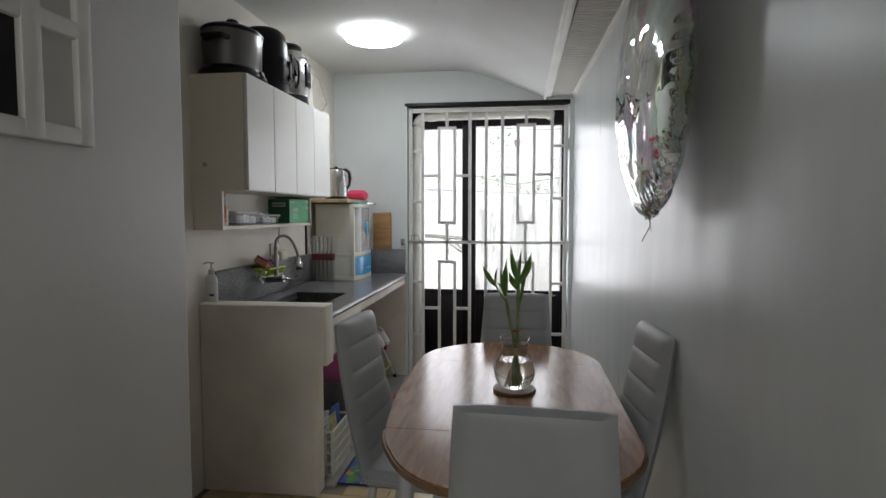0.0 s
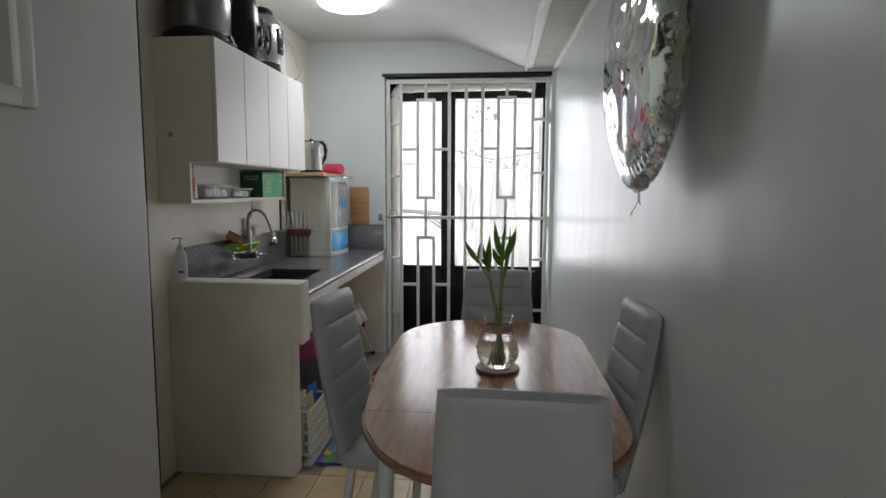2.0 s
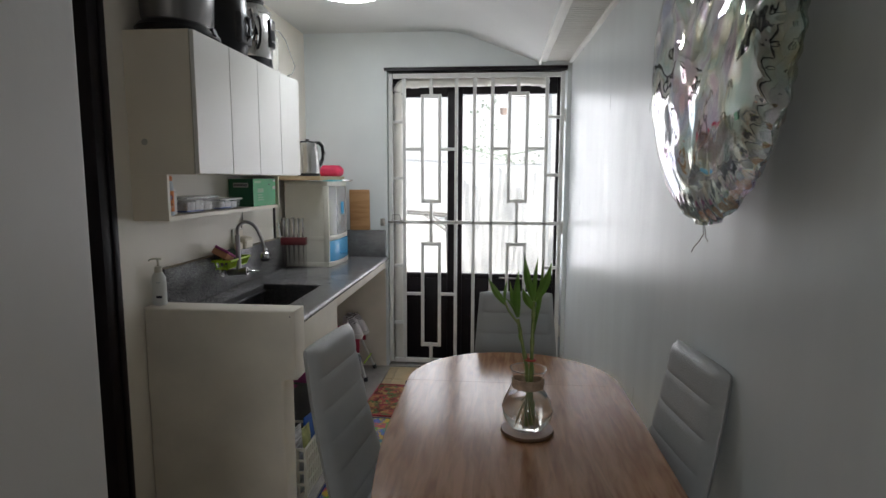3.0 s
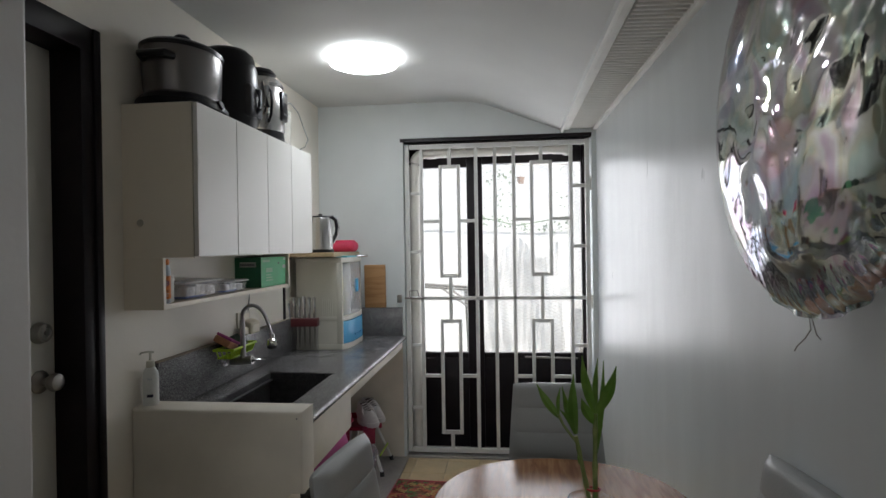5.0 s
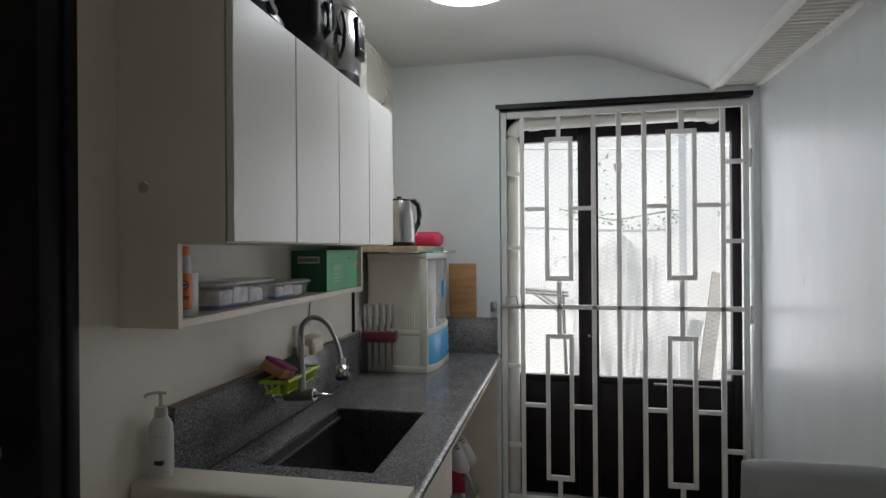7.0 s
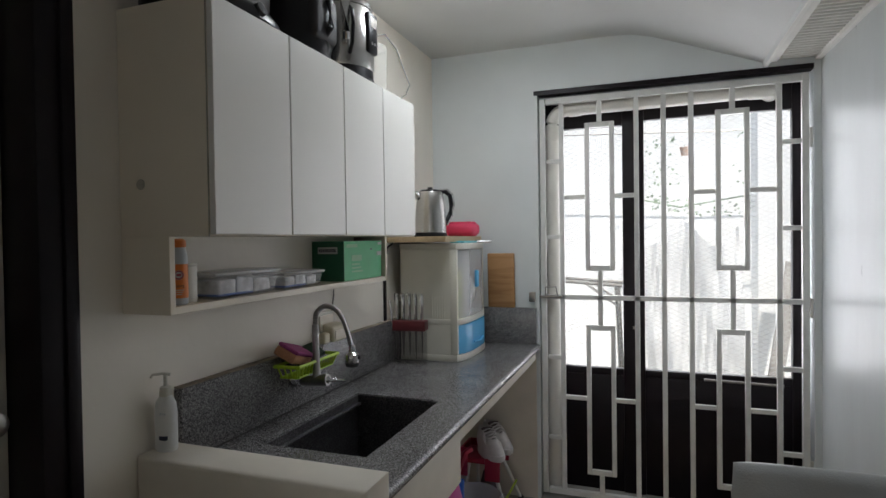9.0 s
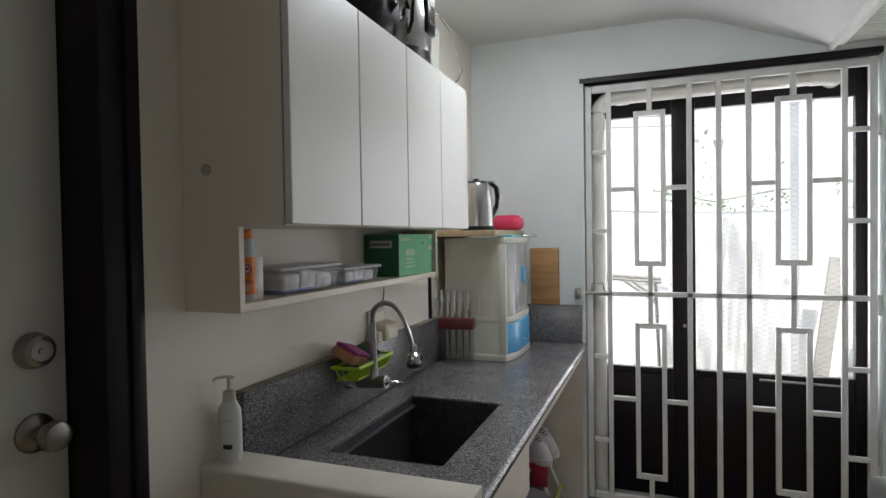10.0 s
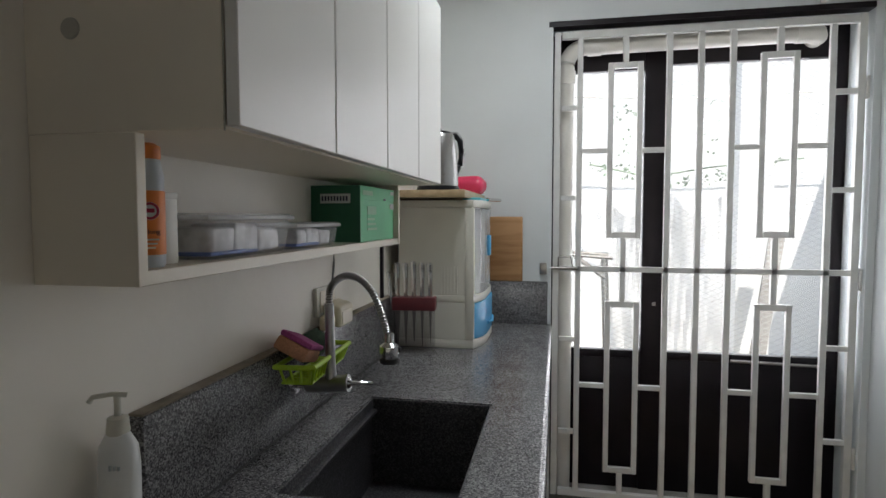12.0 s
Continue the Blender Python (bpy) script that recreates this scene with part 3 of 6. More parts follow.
knob_at(-2.325, 1.195, [(0, 0), (0.032, 0), (0.032, 0.008), (0.027, 0.024), (0.019, 0.028), (0.017, 0.025), (0.006, 0.025), (0.005, 0.029), (0, 0.029)], "round metal deadbolt", "deadbolt")

# back door: dark frame, two glazed leaves with solid lower panels, wire mesh behind the glass
d2 = tagged(thing("door_2", "dark brown glazed back door with solid lower panel, shut behind the grille", "door"), kind="structure")
DY = 0.16
for nm, x0, x1, z0, z1 in (("stile", -0.012, 0.075, 0.0, 2.172), ("stile", 0.405, 0.515, 0.0, 2.172), ("stile", 1.199, 1.245, 0.0, 2.172),
                           ("top_rail", 0.075, 0.405, 1.995, 2.172), ("top_rail", 0.515, 1.199, 2.012, 2.172)):
    part(nm, box(x0, x1, DY, DY + 0.045, z0, z1, 0.004), "dark_frame", d2)
for x0, x1 in ((0.075, 0.405), (0.515, 1.199)):
    part("lower_panel", box(x0, x1, DY + 0.008, DY + 0.036, 0.0, 0.665, 0.003), "dark_frame", d2)
    part("lock_rail", box(x0, x1, DY + 0.002, DY + 0.043, 0.645, 0.682, 0.004), "dark_frame", d2)
    p = part("pane", box(x0, x1, DY + 0.020, DY + 0.025, 0.68, 2.015), "pane", d2, "clear glass pane")
    p.visible_shadow = False
part("bolt", tube([(0.80, DY - 0.008, 0.655), (1.16, DY - 0.008, 0.648)], 0.007), "iron", d2, "black sliding bolt")
part("keyhole", box(0.455, 0.470, DY - 0.004, DY + 0.002, 0.90, 0.915), "iron", d2)
# wire mesh in diamonds
bm = bmesh.new()
x0, x1, z0, z1 = 0.08, 1.20, 0.68, 2.02
step, rise = 0.026, 0.5
for sgn in (1, -1):
    c = -1.5
    while c < 3.5:
        pts = []
        for x in (x0, x1):
            pts.append((x, c + sgn * rise * x))
        (xa, za), (xb, zb) = pts
        ta, tb = 0.0, 1.0
        dz = zb - za
        lo, hi = sorted(((z0 - za) / dz, (z1 - za) / dz))
        ta, tb = max(ta, lo), min(tb, hi)
        if tb - ta > 0.01:
            A = Vector((xa + (xb - xa) * ta, DY + 0.05, za + dz * ta))
            B = Vector((xa + (xb - xa) * tb, DY + 0.05, za + dz * tb))
            w = Vector((0, 0, 0.0009))
            f4 = [bm.verts.new(p) for p in (A - w, B - w, B + w, A + w)]
            bm.faces.new(f4)
            dd = Vector((0, 0.0015, 0))
            f5 = [bm.verts.new(p + dd) for p in (A - w, A + w, B + w, B - w)]
            bm.faces.new(f5)
        c += step
part("wire_mesh", bm, "galvanised", d2, "fine diamond wire mesh", smooth=False, kind="stuff")

# ---- white steel grille gate ----
gate = thing("security_gate", "white painted steel grille gate with rectangle pattern, shut", "gate")


def bar(x0, x1, z0, z1, nm="bar", t=0.020):
    return part(nm, box(x0, x1, -0.010, -0.010 + t, z0, z1, 0.002, 1), "white_metal", gate)


bar(-0.006, 0.022, 0.03, 2.132, "side_rail", 0.026)
bar(1.205, 1.234, 0.03, 2.138, "side_rail", 0.026)
bar(0.026, 1.205, 2.102, 2.134, "top_rail", 0.026)
bar(0.026, 1.205, 0.03, 0.060, "bottom_rail", 0.026)
for x in (0.107, 0.481, 0.609, 0.735, 1.113):
    bar(x - 0.012, x + 0.012, 0.060, 2.102)
bar(0.026, 1.205, 1.070, 1.094, "middle_rail", 0.023)
for a, b, hi0, hi1, lo0, lo1 in ((0.227, 0.374, 1.222, 1.990, 0.155, 0.938), (0.843, 0.990, 1.227, 2.002, 0.160, 0.942)):
    for z0, z1 in ((hi0, hi1), (lo0, lo1)):
        bar(a, a + 0.023, z0, z1, "panel_bar")
        bar(b - 0.023, b, z0, z1, "panel_bar")
        bar(a + 0.023, b - 0.023, z0, z0 + 0.026, "panel_bar")
        bar(a + 0.023, b - 0.023, z1 - 0.026, z1, "panel_bar")
    c = (a + b) / 2
    bar(c - 0.012, c + 0.012, hi1, 2.102, "stub")
    bar(c - 0.012, c + 0.012, lo1, hi0, "stub")
    bar(c - 0.012, c + 0.012, 0.060, lo0, "stub")
for x0, x1, zs in ((0.026, 0.095, (1.800, 1.400, 0.760, 0.332)), (1.125, 1.205, (1.828, 1.426, 0.764, 0.364)),
                   (0.119, 0.227, (1.607, 0.552)), (0.374, 0.469, (1.607, 0.553)), (0.747, 0.843, (1.610, 0.555)), (0.990, 1.101, (1.610, 0.556))):
    for z in zs:
        bar(x0, x1, z - 0.011, z + 0.011, "tie_bar")
for z in (1.84, 1.055, 0.30):
    part("hinge", box(1.234, 1.290, -0.012, 0.006, z - 0.012, z + 0.012, 0.003), "white_metal", gate)
    part("hinge_pin", tube([(1.242, -0.010, z - 0.045), (1.242, -0.010, z + 0.045)], 0.008), "white_metal", gate)
part("latch_bolt", tube([(-0.045, -0.022, 1.085), (0.105, -0.022, 1.085)], 0.007), "iron", gate, "worn steel sliding bolt")
part("latch_handle", tube([(0.02, -0.022, 1.085), (0.02, -0.030, 1.135), (0.075, -0.030, 1.138), (0.085, -0.022, 1.085)], 0.004), "iron", gate)
catch = tagged(part("latch_keeper", box(-0.062, -0.030, BACK - 0.026, BACK + 0.002, 1.058, 1.110, 0.004), "iron"), "steel latch keeper screwed to the wall", "latch")

# ---- drain pipe between gate and door ----
pipe = thing("drain_pipe", "white plastic drain pipe bending round the door head", "pipe")
pts = [(0.048, 0.075, 0.0), (0.048, 0.075, 1.985)] + arc((0.130, 0.075, 2.003), 0.082, 180, 90, 8) + [(1.04, 0.075, 2.092)]
part("pipe", tube(pts, 0.036, 18), "pvc", pipe)
for z in (1.95, 1.10):
    part("collar", tube([(0.048, 0.075, z - 0.03), (0.048, 0.075, z + 0.03)], 0.041, 18), "pvc", pipe)
part("collar", tube([(0.14, 0.075, 2.085), (0.20, 0.075, 2.086)], 0.041, 18), "pvc", pipe)
part("elbow", tube([(1.00, 0.075, 2.092), (1.05, 0.075, 2.092), (1.085, 0.090, 2.092), (1.10, 0.125, 2.092), (1.10, 0.158, 2.092)], 0.041, 16), "pvc", pipe)

# ---- ceiling lamp ----
lamp = thing("ceiling_lamp", "round white flush ceiling lamp, switched on", "lamp", at=(-0.025, -1.015, 0))
part("base", lathe([(0, CEIL), (0.160, CEIL), (0.160, CEIL - 0.006), (0, CEIL - 0.006)], 40), "white_metal", lamp)
part("diffuser", lathe([(0.166, CEIL - 0.003), (0.184, CEIL - 0.018), (0.172, CEIL - 0.040), (0.12, CEIL - 0.052), (0, CEIL - 0.056)], 40), "lamp", lamp, "glowing white diffuser")

# ---- kitchen counter ----
counter = thing("counter_wall", "cream plastered masonry counter end and apron", "counter")
outline = [(LEFT, 0.0), (-0.045, 0.0), (-0.045, 0.600), (-0.038, 0.612), (0.006, 0.615), (0.006, 0.890), (LEFT, 0.890)]
bm = prism(outline, -2.038, -1.922, 0.012, 3)
for v in bm.verts:
    v.co.y, v.co.z = v.co.z, v.co.y
bmesh.ops.recalc_face_normals(bm, faces=bm.faces[:])
part("end_wall", bm, "plaster", counter)
part("apron", box(-0.075, -0.030, -1.922, -1.325, 0.615, 0.803, 0.006), "plaster", counter)
part("apron", box(-0.075, -0.032, -1.325, BACK, 0.745, 0.803, 0.006), "plaster", counter)
part("rear_panel", box(LEFT, -0.030, BACK - 0.008, BACK - 0.002, 0.007, 0.764), "plaster", counter)
part("nail", lathe([(0, 0), (0.003, 0), (0.003, 0.003), (0, 0.004)], 10), "iron", counter).matrix_basis = pose(-0.012, -2.0375, 0.868, 90, 0, 0)
part("bed", box(LEFT, -0.075, -1.922, -1.76, 0.765, 0.803), "concrete", counter)
part("bed", box(LEFT, -0.075, -1.17, BACK, 0.765, 0.803), "concrete", counter)
top = thing("granite_worktop", "speckled grey granite worktop with upstand and cut-out", "worktop")
SX0, SX1, SY0, SY1 = -0.472, -0.150, -1.740, -1.197
bm = bmesh.new()
gx, gy = (LEFT, SX0, SX1, -0.020), (-1.922, SY0, SY1, BACK)
gv = [[[bm.verts.new((x, y, z)) for z in (0.803, 0.833)] for y in gy] for x in gx]
cells = [(i, k) for i in range(3) for k in range(3) if (i, k) != (1, 1)]
for i, k in cells:
    for z in (0, 1):
        bm.faces.new((gv[i][k][z], gv[i + 1][k][z], gv[i + 1][k + 1][z], gv[i][k + 1][z]))
    for (a, b), o in ((((i, k), (i + 1, k)), (i, k - 1)), (((i + 1, k), (i + 1, k + 1)), (i + 1, k)), (((i + 1, k + 1), (i, k + 1)), (i, k + 1)), (((i, k + 1), (i, k)), (i - 1, k))):
        if o not in cells:
            bm.faces.new((gv[a[0]][a[1]][0], gv[b[0]][b[1]][0], gv[b[0]][b[1]][1], gv[a[0]][a[1]][1]))
bmesh.ops.recalc_face_normals(bm, faces=bm.faces[:])
part("slab", bm, "granite", top, smooth=False)
part("slab_edge", tube([(-0.020, -1.918, 0.818), (-0.020, BACK - 0.004, 0.818)], 0.0145, 10), "granite", top, "polished rounded granite edge")
part("upstand", box(LEFT, -0.578, -1.920, BACK, 0.833, 1.022, 0.003), "granite", top)
part("upstand", box(-0.578, -0.026, BACK - 0.026, BACK, 0.833, 1.025, 0.003), "granite", top)
# Dark line along the joint of upstand and worktop.
part("joint", tube([(-0.577, -1.918, 0.8345), (-0.577, BACK - 0.028, 0.8345)], 0.003, 6), "joint_dark", top, "dark line in the joint")
part("joint", box(LEFT, -0.580, -1.919, BACK - 0.002, 1.0222, 1.0262, 0.001, 1), "joint_tan", top, "stained caulk along the wall")
sink = thing("sink", "dark stone undermount sink, empty", "sink")
for x0, x1, y0, y1, z0, z1 in ((SX0 - 0.012, SX0, SY0, SY1, 0.60, 0.802), (SX1, SX1 + 0.012, SY0, SY1, 0.60, 0.802), (SX0 - 0.012, SX1 + 0.012, SY0 - 0.012, SY0, 0.60, 0.802),
                               (SX0 - 0.012, SX1 + 0.012, SY1, SY1 + 0.012, 0.60, 0.802)):
    part("side", box(x0, x1, y0, y1, z0, z1), "sink", sink)
for x0, x1, y0, y1 in ((SX0 + 0.0005, SX0 + 0.005, SY0, SY1), (SX0 + 0.005, SX1, SY1 - 0.005, SY1 - 0.0005), (SX1 - 0.005, SX1 - 0.0005, SY0, SY1 - 0.005)):
    part("rim_lip", box(x0, x1, y0, y1, 0.8025, 0.8300, 0.001, 1), "sink", sink)
part("ledge", box(SX0, SX0 + 0.016, SY0, SY1, 0.792, 0.802, 0.003), "sink", sink)
part("bottom", box(SX0 - 0.012, SX1 + 0.012, SY0 - 0.012, SY1 + 0.012, 0.588, 0.600), "sink", sink)
part("drain", lathe([(0, 0.604), (0.03, 0.604), (0.038, 0.6005), (0.04, 0.600)], 24, (-0.31, -1.46, 0)), "iron", sink)

# ---- wall cabinet ----
cab = thing("wall_cabinet", "cream laminate wall cabinet with four plain doors and open shelf below", "cabinet")
CY0, CY1, CZ0, CZ1 = -2.063, -0.952, 1.409, 1.932
CF = -0.333
part("side_panel", box(LEFT, CF - 0.018, CY0, CY0 + 0.018, CZ0, CZ1, 0.001, 1), "laminate", cab)
part("side_panel", box(LEFT, CF - 0.018, CY1 - 0.018, CY1, CZ0, CZ1, 0.001, 1), "laminate", cab)
part("bottom_panel", box(LEFT, CF - 0.020, CY0 + 0.018, CY1 - 0.018, CZ0 + 0.001, CZ0 + 0.018), "laminate", cab)
part("top_panel", box(LEFT, CF - 0.020, CY0 + 0.018, CY1 - 0.018, CZ1 - 0.018, CZ1 - 0.001), "laminate", cab)
part("back_panel", box(LEFT + 0.001, LEFT + 0.008, CY0 + 0.018, CY1 - 0.018, CZ0 + 0.018, CZ1 - 0.018), "laminate", cab)
seams = (CY0, -1.781, -1.502, -1.231, CY1)
for a, b in zip(seams, seams[1:]):
    part("door", box(CF - 0.016, CF, a + 0.0022, b - 0.0022, CZ0 + 0.003, CZ1 - 0.002, 0.0015, 1), "laminate_door", cab, "plain white door without handle")
part("door_edge", box(CF - 0.0172, CF - 0.0162, CY0 - 0.0005, CY0 + 0.0022, CZ0 - 0.002, CZ1 - 0.004), "edge", cab)
part("shelf_side", box(LEFT, -0.461, CY0, CY0 + 0.016, 1.232, CZ0, 0.001, 1), "laminate", cab)
part("shelf_side", box(LEFT, -0.461, CY1 - 0.016, CY1, 1.232, CZ0, 0.001, 1), "laminate", cab)
part("shelf_board", box(LEFT, -0.463, CY0 + 0.016, CY1 - 0.016, 1.232, 1.250, 0.001, 1), "laminate", cab)
part("cam_cover", lathe([(0, 0), (0.0125, 0), (0.0115, 0.0022), (0, 0.0022)], 20, (0, 0, 0)), "edge", cab, "small grey cover cap").matrix_world = pose(-0.541, CY0, 1.528, 90, 0, 0)


# ---- dining table ----
table = thing("dining_table", "oval walnut laminate dining table with round drop ends", "table", at=(0.831, -2.665, 0))
TW, TH, TZ = 0.347, 0.360, 0.735


def inset(x, y):
    """One long side of the top draws in a little towards the near end."""
    return x + 0.044 * min(1.2, max(0.0, (-y - 0.02) / 0.41)) ** 1.4 * max(0.0, -x / TW)


def end_outline(sgn):
    pts = [(TW * math.cos(radians(a)), sgn * (TH + 0.0006 + 0.335 * abs(math.sin(radians(a))) ** 0.92)) for a in range(0, 181, 6)]
    pts = [(inset(x, y), y) for x, y in pts]
    return pts if sgn > 0 else pts[::-1]


side = [TH - 2 * TH * i / 12 for i in range(13)]
part("tabletop", prism([(TW, -TH), (TW, TH)] + [(inset(-TW, y), y) for y in side], TZ - 0.024, TZ, 0.0008, 1), "table_wood", table)
for sgn in (1, -1):
    part("drop_leaf", prism(end_outline(sgn), TZ - 0.024, TZ - 0.0002, 0.0008, 1), "table_wood", table)
    part("edge_band", tube([(x * 1.001, y + sgn * 0.001, TZ - 0.013) for x, y in end_outline(sgn)], 0.0085, 6), "table_edge", table, "brown wood edge band")
for sx in (-1, 1):
    part("side_apron", box(sx * 0.255 - 0.01, sx * 0.255 + 0.01, -0.30, 0.30, TZ - 0.085, TZ - 0.024), "chair_leg", table)
    for sy in (-1, 1):
        bm = tube([(sx * 0.255, sy * 0.33, TZ - 0.024), (sx * 0.285, sy * 0.36, 0.0)], 0.02, 14, radii=[0.022, 0.015])
        part("leg", bm, "chair_leg", table, "pale round tapered leg")


# ---- dining chairs ----
def padded_back(w0, w1, h, thick, pads, rake):
    """An upholstered back: tapering, raked, with sewn cross seams in front."""
    nu, nv = 14, 54
    bm = bmesh.new()

    def fall(s):
        s = abs(s)
        return (1 - s ** 6) ** 0.5 if s < 1 else 0.0
    front, rear = [], []
    for j in range(nv + 1):
        v = j / nv
        w = w0 + (w1 - w0) * v
        rf, rr = [], []
        for i in range(nu + 1):
            u = -1 + 2 * i / nu
            u = math.copysign(abs(u) ** 0.8, u)
            e = min(1.0, fall(u)) * (1.0 if v < 0.9 else fall((v - 0.9) / 0.1 * 0.995))
            seam = 0.0
            vv = v * pads
            if 0.5 < vv < pads - 0.3:
                dist = abs(vv - round(vv))
                seam = max(0.0, 1 - dist / 0.09) ** 2
            tf = thick * 0.5 * e - 0.004 * seam * e + 0.0018 * math.sin(math.pi * (vv % 1)) * e
            yc = -rake * v - 0.012 * math.sin(math.pi * v)
            drop = 0.005 * (abs(u) ** 4) * (v ** 8)
            x, z = u * w / 2, v * h - drop
            rf.append(bm.verts.new((x, yc + tf + 0.001, z)))
            rr.append(bm.verts.new((x, yc - thick * 0.5 * e - 0.001, z)))
        front.append(rf)
        rear.append(rr)
    for j in range(nv):
        for i in range(nu):
            bm.faces.new((front[j][i + 1], front[j][i], front[j + 1][i], front[j + 1][i + 1]))
            bm.faces.new((rear[j][i], rear[j][i + 1], rear[j + 1][i + 1], rear[j + 1][i]))
        for i in (0, nu):
            bm.faces.new((front[j][i], rear[j][i], rear[j + 1][i], front[j + 1][i]))
    for i in range(nu):
        bm.faces.new((front[0][i], front[0][i + 1], rear[0][i + 1], rear[0][i]))
        bm.faces.new((front[nv][i], rear[nv][i], rear[nv][i + 1], front[nv][i + 1]))
    bmesh.ops.recalc_face_normals(bm, faces=bm.faces[:])
    return bm


chair = thing("dining_chair", "pale grey leatherette high-back dining chair drawn up to the table", "chair", "chairs round the table")
part("seat", box(-0.195, 0.195, -0.18, 0.18, 0.405, 0.465, 0.022, 4), "grey_leather", chair)
bk = part("backrest", padded_back(0.380, 0.304, 0.508, 0.050, 6, 0.112), "grey_leather", chair, "padded back with sewn cross seams")
bk.matrix_basis = pose(0, -0.175, 0.415)
part("piping", tube([(-0.193, -0.178, 0.43), (-0.193, 0.17, 0.43), (0.193, 0.17, 0.43), (0.193, -0.178, 0.43)], 0.004, 6), "grey_leather", chair)
for sx in (-1, 1):
    part("leg", tube([(sx * 0.165, 0.15, 0.405), (sx * 0.175, 0.165, 0.0)], 0.014, 12), "chair_leg", chair)
    part("leg", tube([(sx * 0.165, -0.155, 0.405), (sx * 0.175, -0.215, 0.0)], 0.014, 12), "chair_leg", chair)
chair.matrix_world = pose(0.911, -3.138, 0, 0, 0, -2.8)
c2 = copy_thing(chair, pose(0.857, -2.010, 0, 0, 0, 180))
chair.scale = (1.0, 1.0, 1.022)
c3 = copy_thing(chair, pose(1.021, -2.636, 0, 0, 0, 95.6))
tagged(c3, "pale grey leatherette high-back dining chair pushed against the wall")
c4 = copy_thing(chair, pose(0.572, -2.560, 0, 0, 0, -97))
tagged(c4, "pale grey leatherette high-back dining chair beside the counter")

# ---- vase with lucky bamboo ----
VX, VY = 0.857, -2.662
coaster = tagged(part("coaster", lathe([(0, 0), (0.066, 0), (0.069, 0.004), (0.067, 0.010), (0, 0.010)], 40, (VX, VY, 0.7355)), "cork"), "round brown wooden coaster on the table", "coaster")
vase = thing("vase", "clear round glass vase half full of water, neck wound with twine", "vase", at=(VX, VY, 0.746))
outer = [(0, 0.0), (0.034, 0.0), (0.048, 0.008), (0.062, 0.030), (0.066, 0.052), (0.060, 0.078), (0.046, 0.100), (0.038, 0.115), (0.038, 0.135), (0.046, 0.160), (0.048, 0.163)]
inner = [(0.0455, 0.162), (0.0355, 0.135), (0.0355, 0.115), (0.0435, 0.099), (0.0575, 0.077), (0.0632, 0.052), (0.059, 0.031), (0.045, 0.012), (0.032, 0.006), (0, 0.006)]
part("glass", lathe(outer + inner, 40), "clear", vase).visible_shadow = False
part("water", lathe([(0, 0.0055), (0.0330, 0.0055), (0.0460, 0.0114), (0.0598, 0.031), (0.0640, 0.052), (0.0585, 0.077), (0.0500, 0.091), (0, 0.091)], 40), "water", vase).visible_shadow = False
coil = [(0.0405 * math.cos(a), 0.0405 * math.sin(a), 0.112 + 0.0036 * a / (2 * math.pi)) for a in [2 * math.pi * i / 28 for i in range(28 * 7)]]
bm = tube(coil, 0.0021, 5)
part("twine", bm, "twine", vase, "jute twine wound round the neck")
part("twine_end", tube([(-0.040, -0.006, 0.128), (-0.050, -0.012, 0.105), (-0.060, -0.014, 0.085), (-0.067, -0.016, 0.062)], 0.0017, 5), "twine", vase)


bamboo = thing("lucky_bamboo", "green lucky bamboo cuttings standing in the vase", "plant", at=(VX, VY, 0.746))


def leaf_between(base, tip, half, sag):
    """A folded pointed blade from its base to its tip, bowed a little."""
    bm = bmesh.new()
    a, b = Vector(base), Vector(tip)
    d = (b - a)
    s = d.cross(Vector((0.15, 1, 0.1))).normalized()
    u = s.cross(d).normalized()
    rows, n = [], 12
    for i in range(n + 1):
        t = i / n
        p = a + d * t + s * sag * math.sin(math.pi * t)
        w = half * (math.sin(math.pi * min(1.0, t * 0.86 + 0.10)) ** 0.9) * (1 - t ** 4) + 0.0007
        rows.append([bm.verts.new(p + s * w + u * w * 0.45), bm.verts.new(p), bm.verts.new(p - s * w + u * w * 0.45)])
    for q, r in zip(rows, rows[1:]):
        for k in (0, 1):
            bm.faces.new((q[k], q[k + 1], r[k + 1], r[k]))
    bmesh.ops.solidify(bm, geom=bm.faces[:], thickness=0.0007)
    return bm


for pts, r in ((((0.000, 0.004, 0.018), (0.000, 0.002, 0.12), (-0.005, 0.000, 0.168), (-0.018, 0.000, 0.233), (-0.031, 0.001, 0.300)), 0.0056),
               (((0.008, -0.004, 0.022), (0.008, -0.002, 0.12), (0.008, 0.000, 0.20), (0.009, 0.002, 0.270), (0.011, 0.002, 0.348)), 0.0058)):
    dense, rad = [], []
    for a, b in zip(pts, pts[1:]):
        for k in range(8):
            dense.append(tuple(Vector(a).lerp(Vector(b), k / 8)))
            rad.append(r * (1.22 if k in (3, 4) else 1.0) * (1 - 0.25 * len(dense) / 34))
    part("stalk", tube(dense, r, 10, radii=rad), "stalk", bamboo)
part("petiole", tube([(-0.027, 0.000, 0.278), (-0.040, 0.004, 0.294), (-0.054, 0.010, 0.312), (-0.063, 0.012, 0.332)], 0.003, 8), "stalk", bamboo)
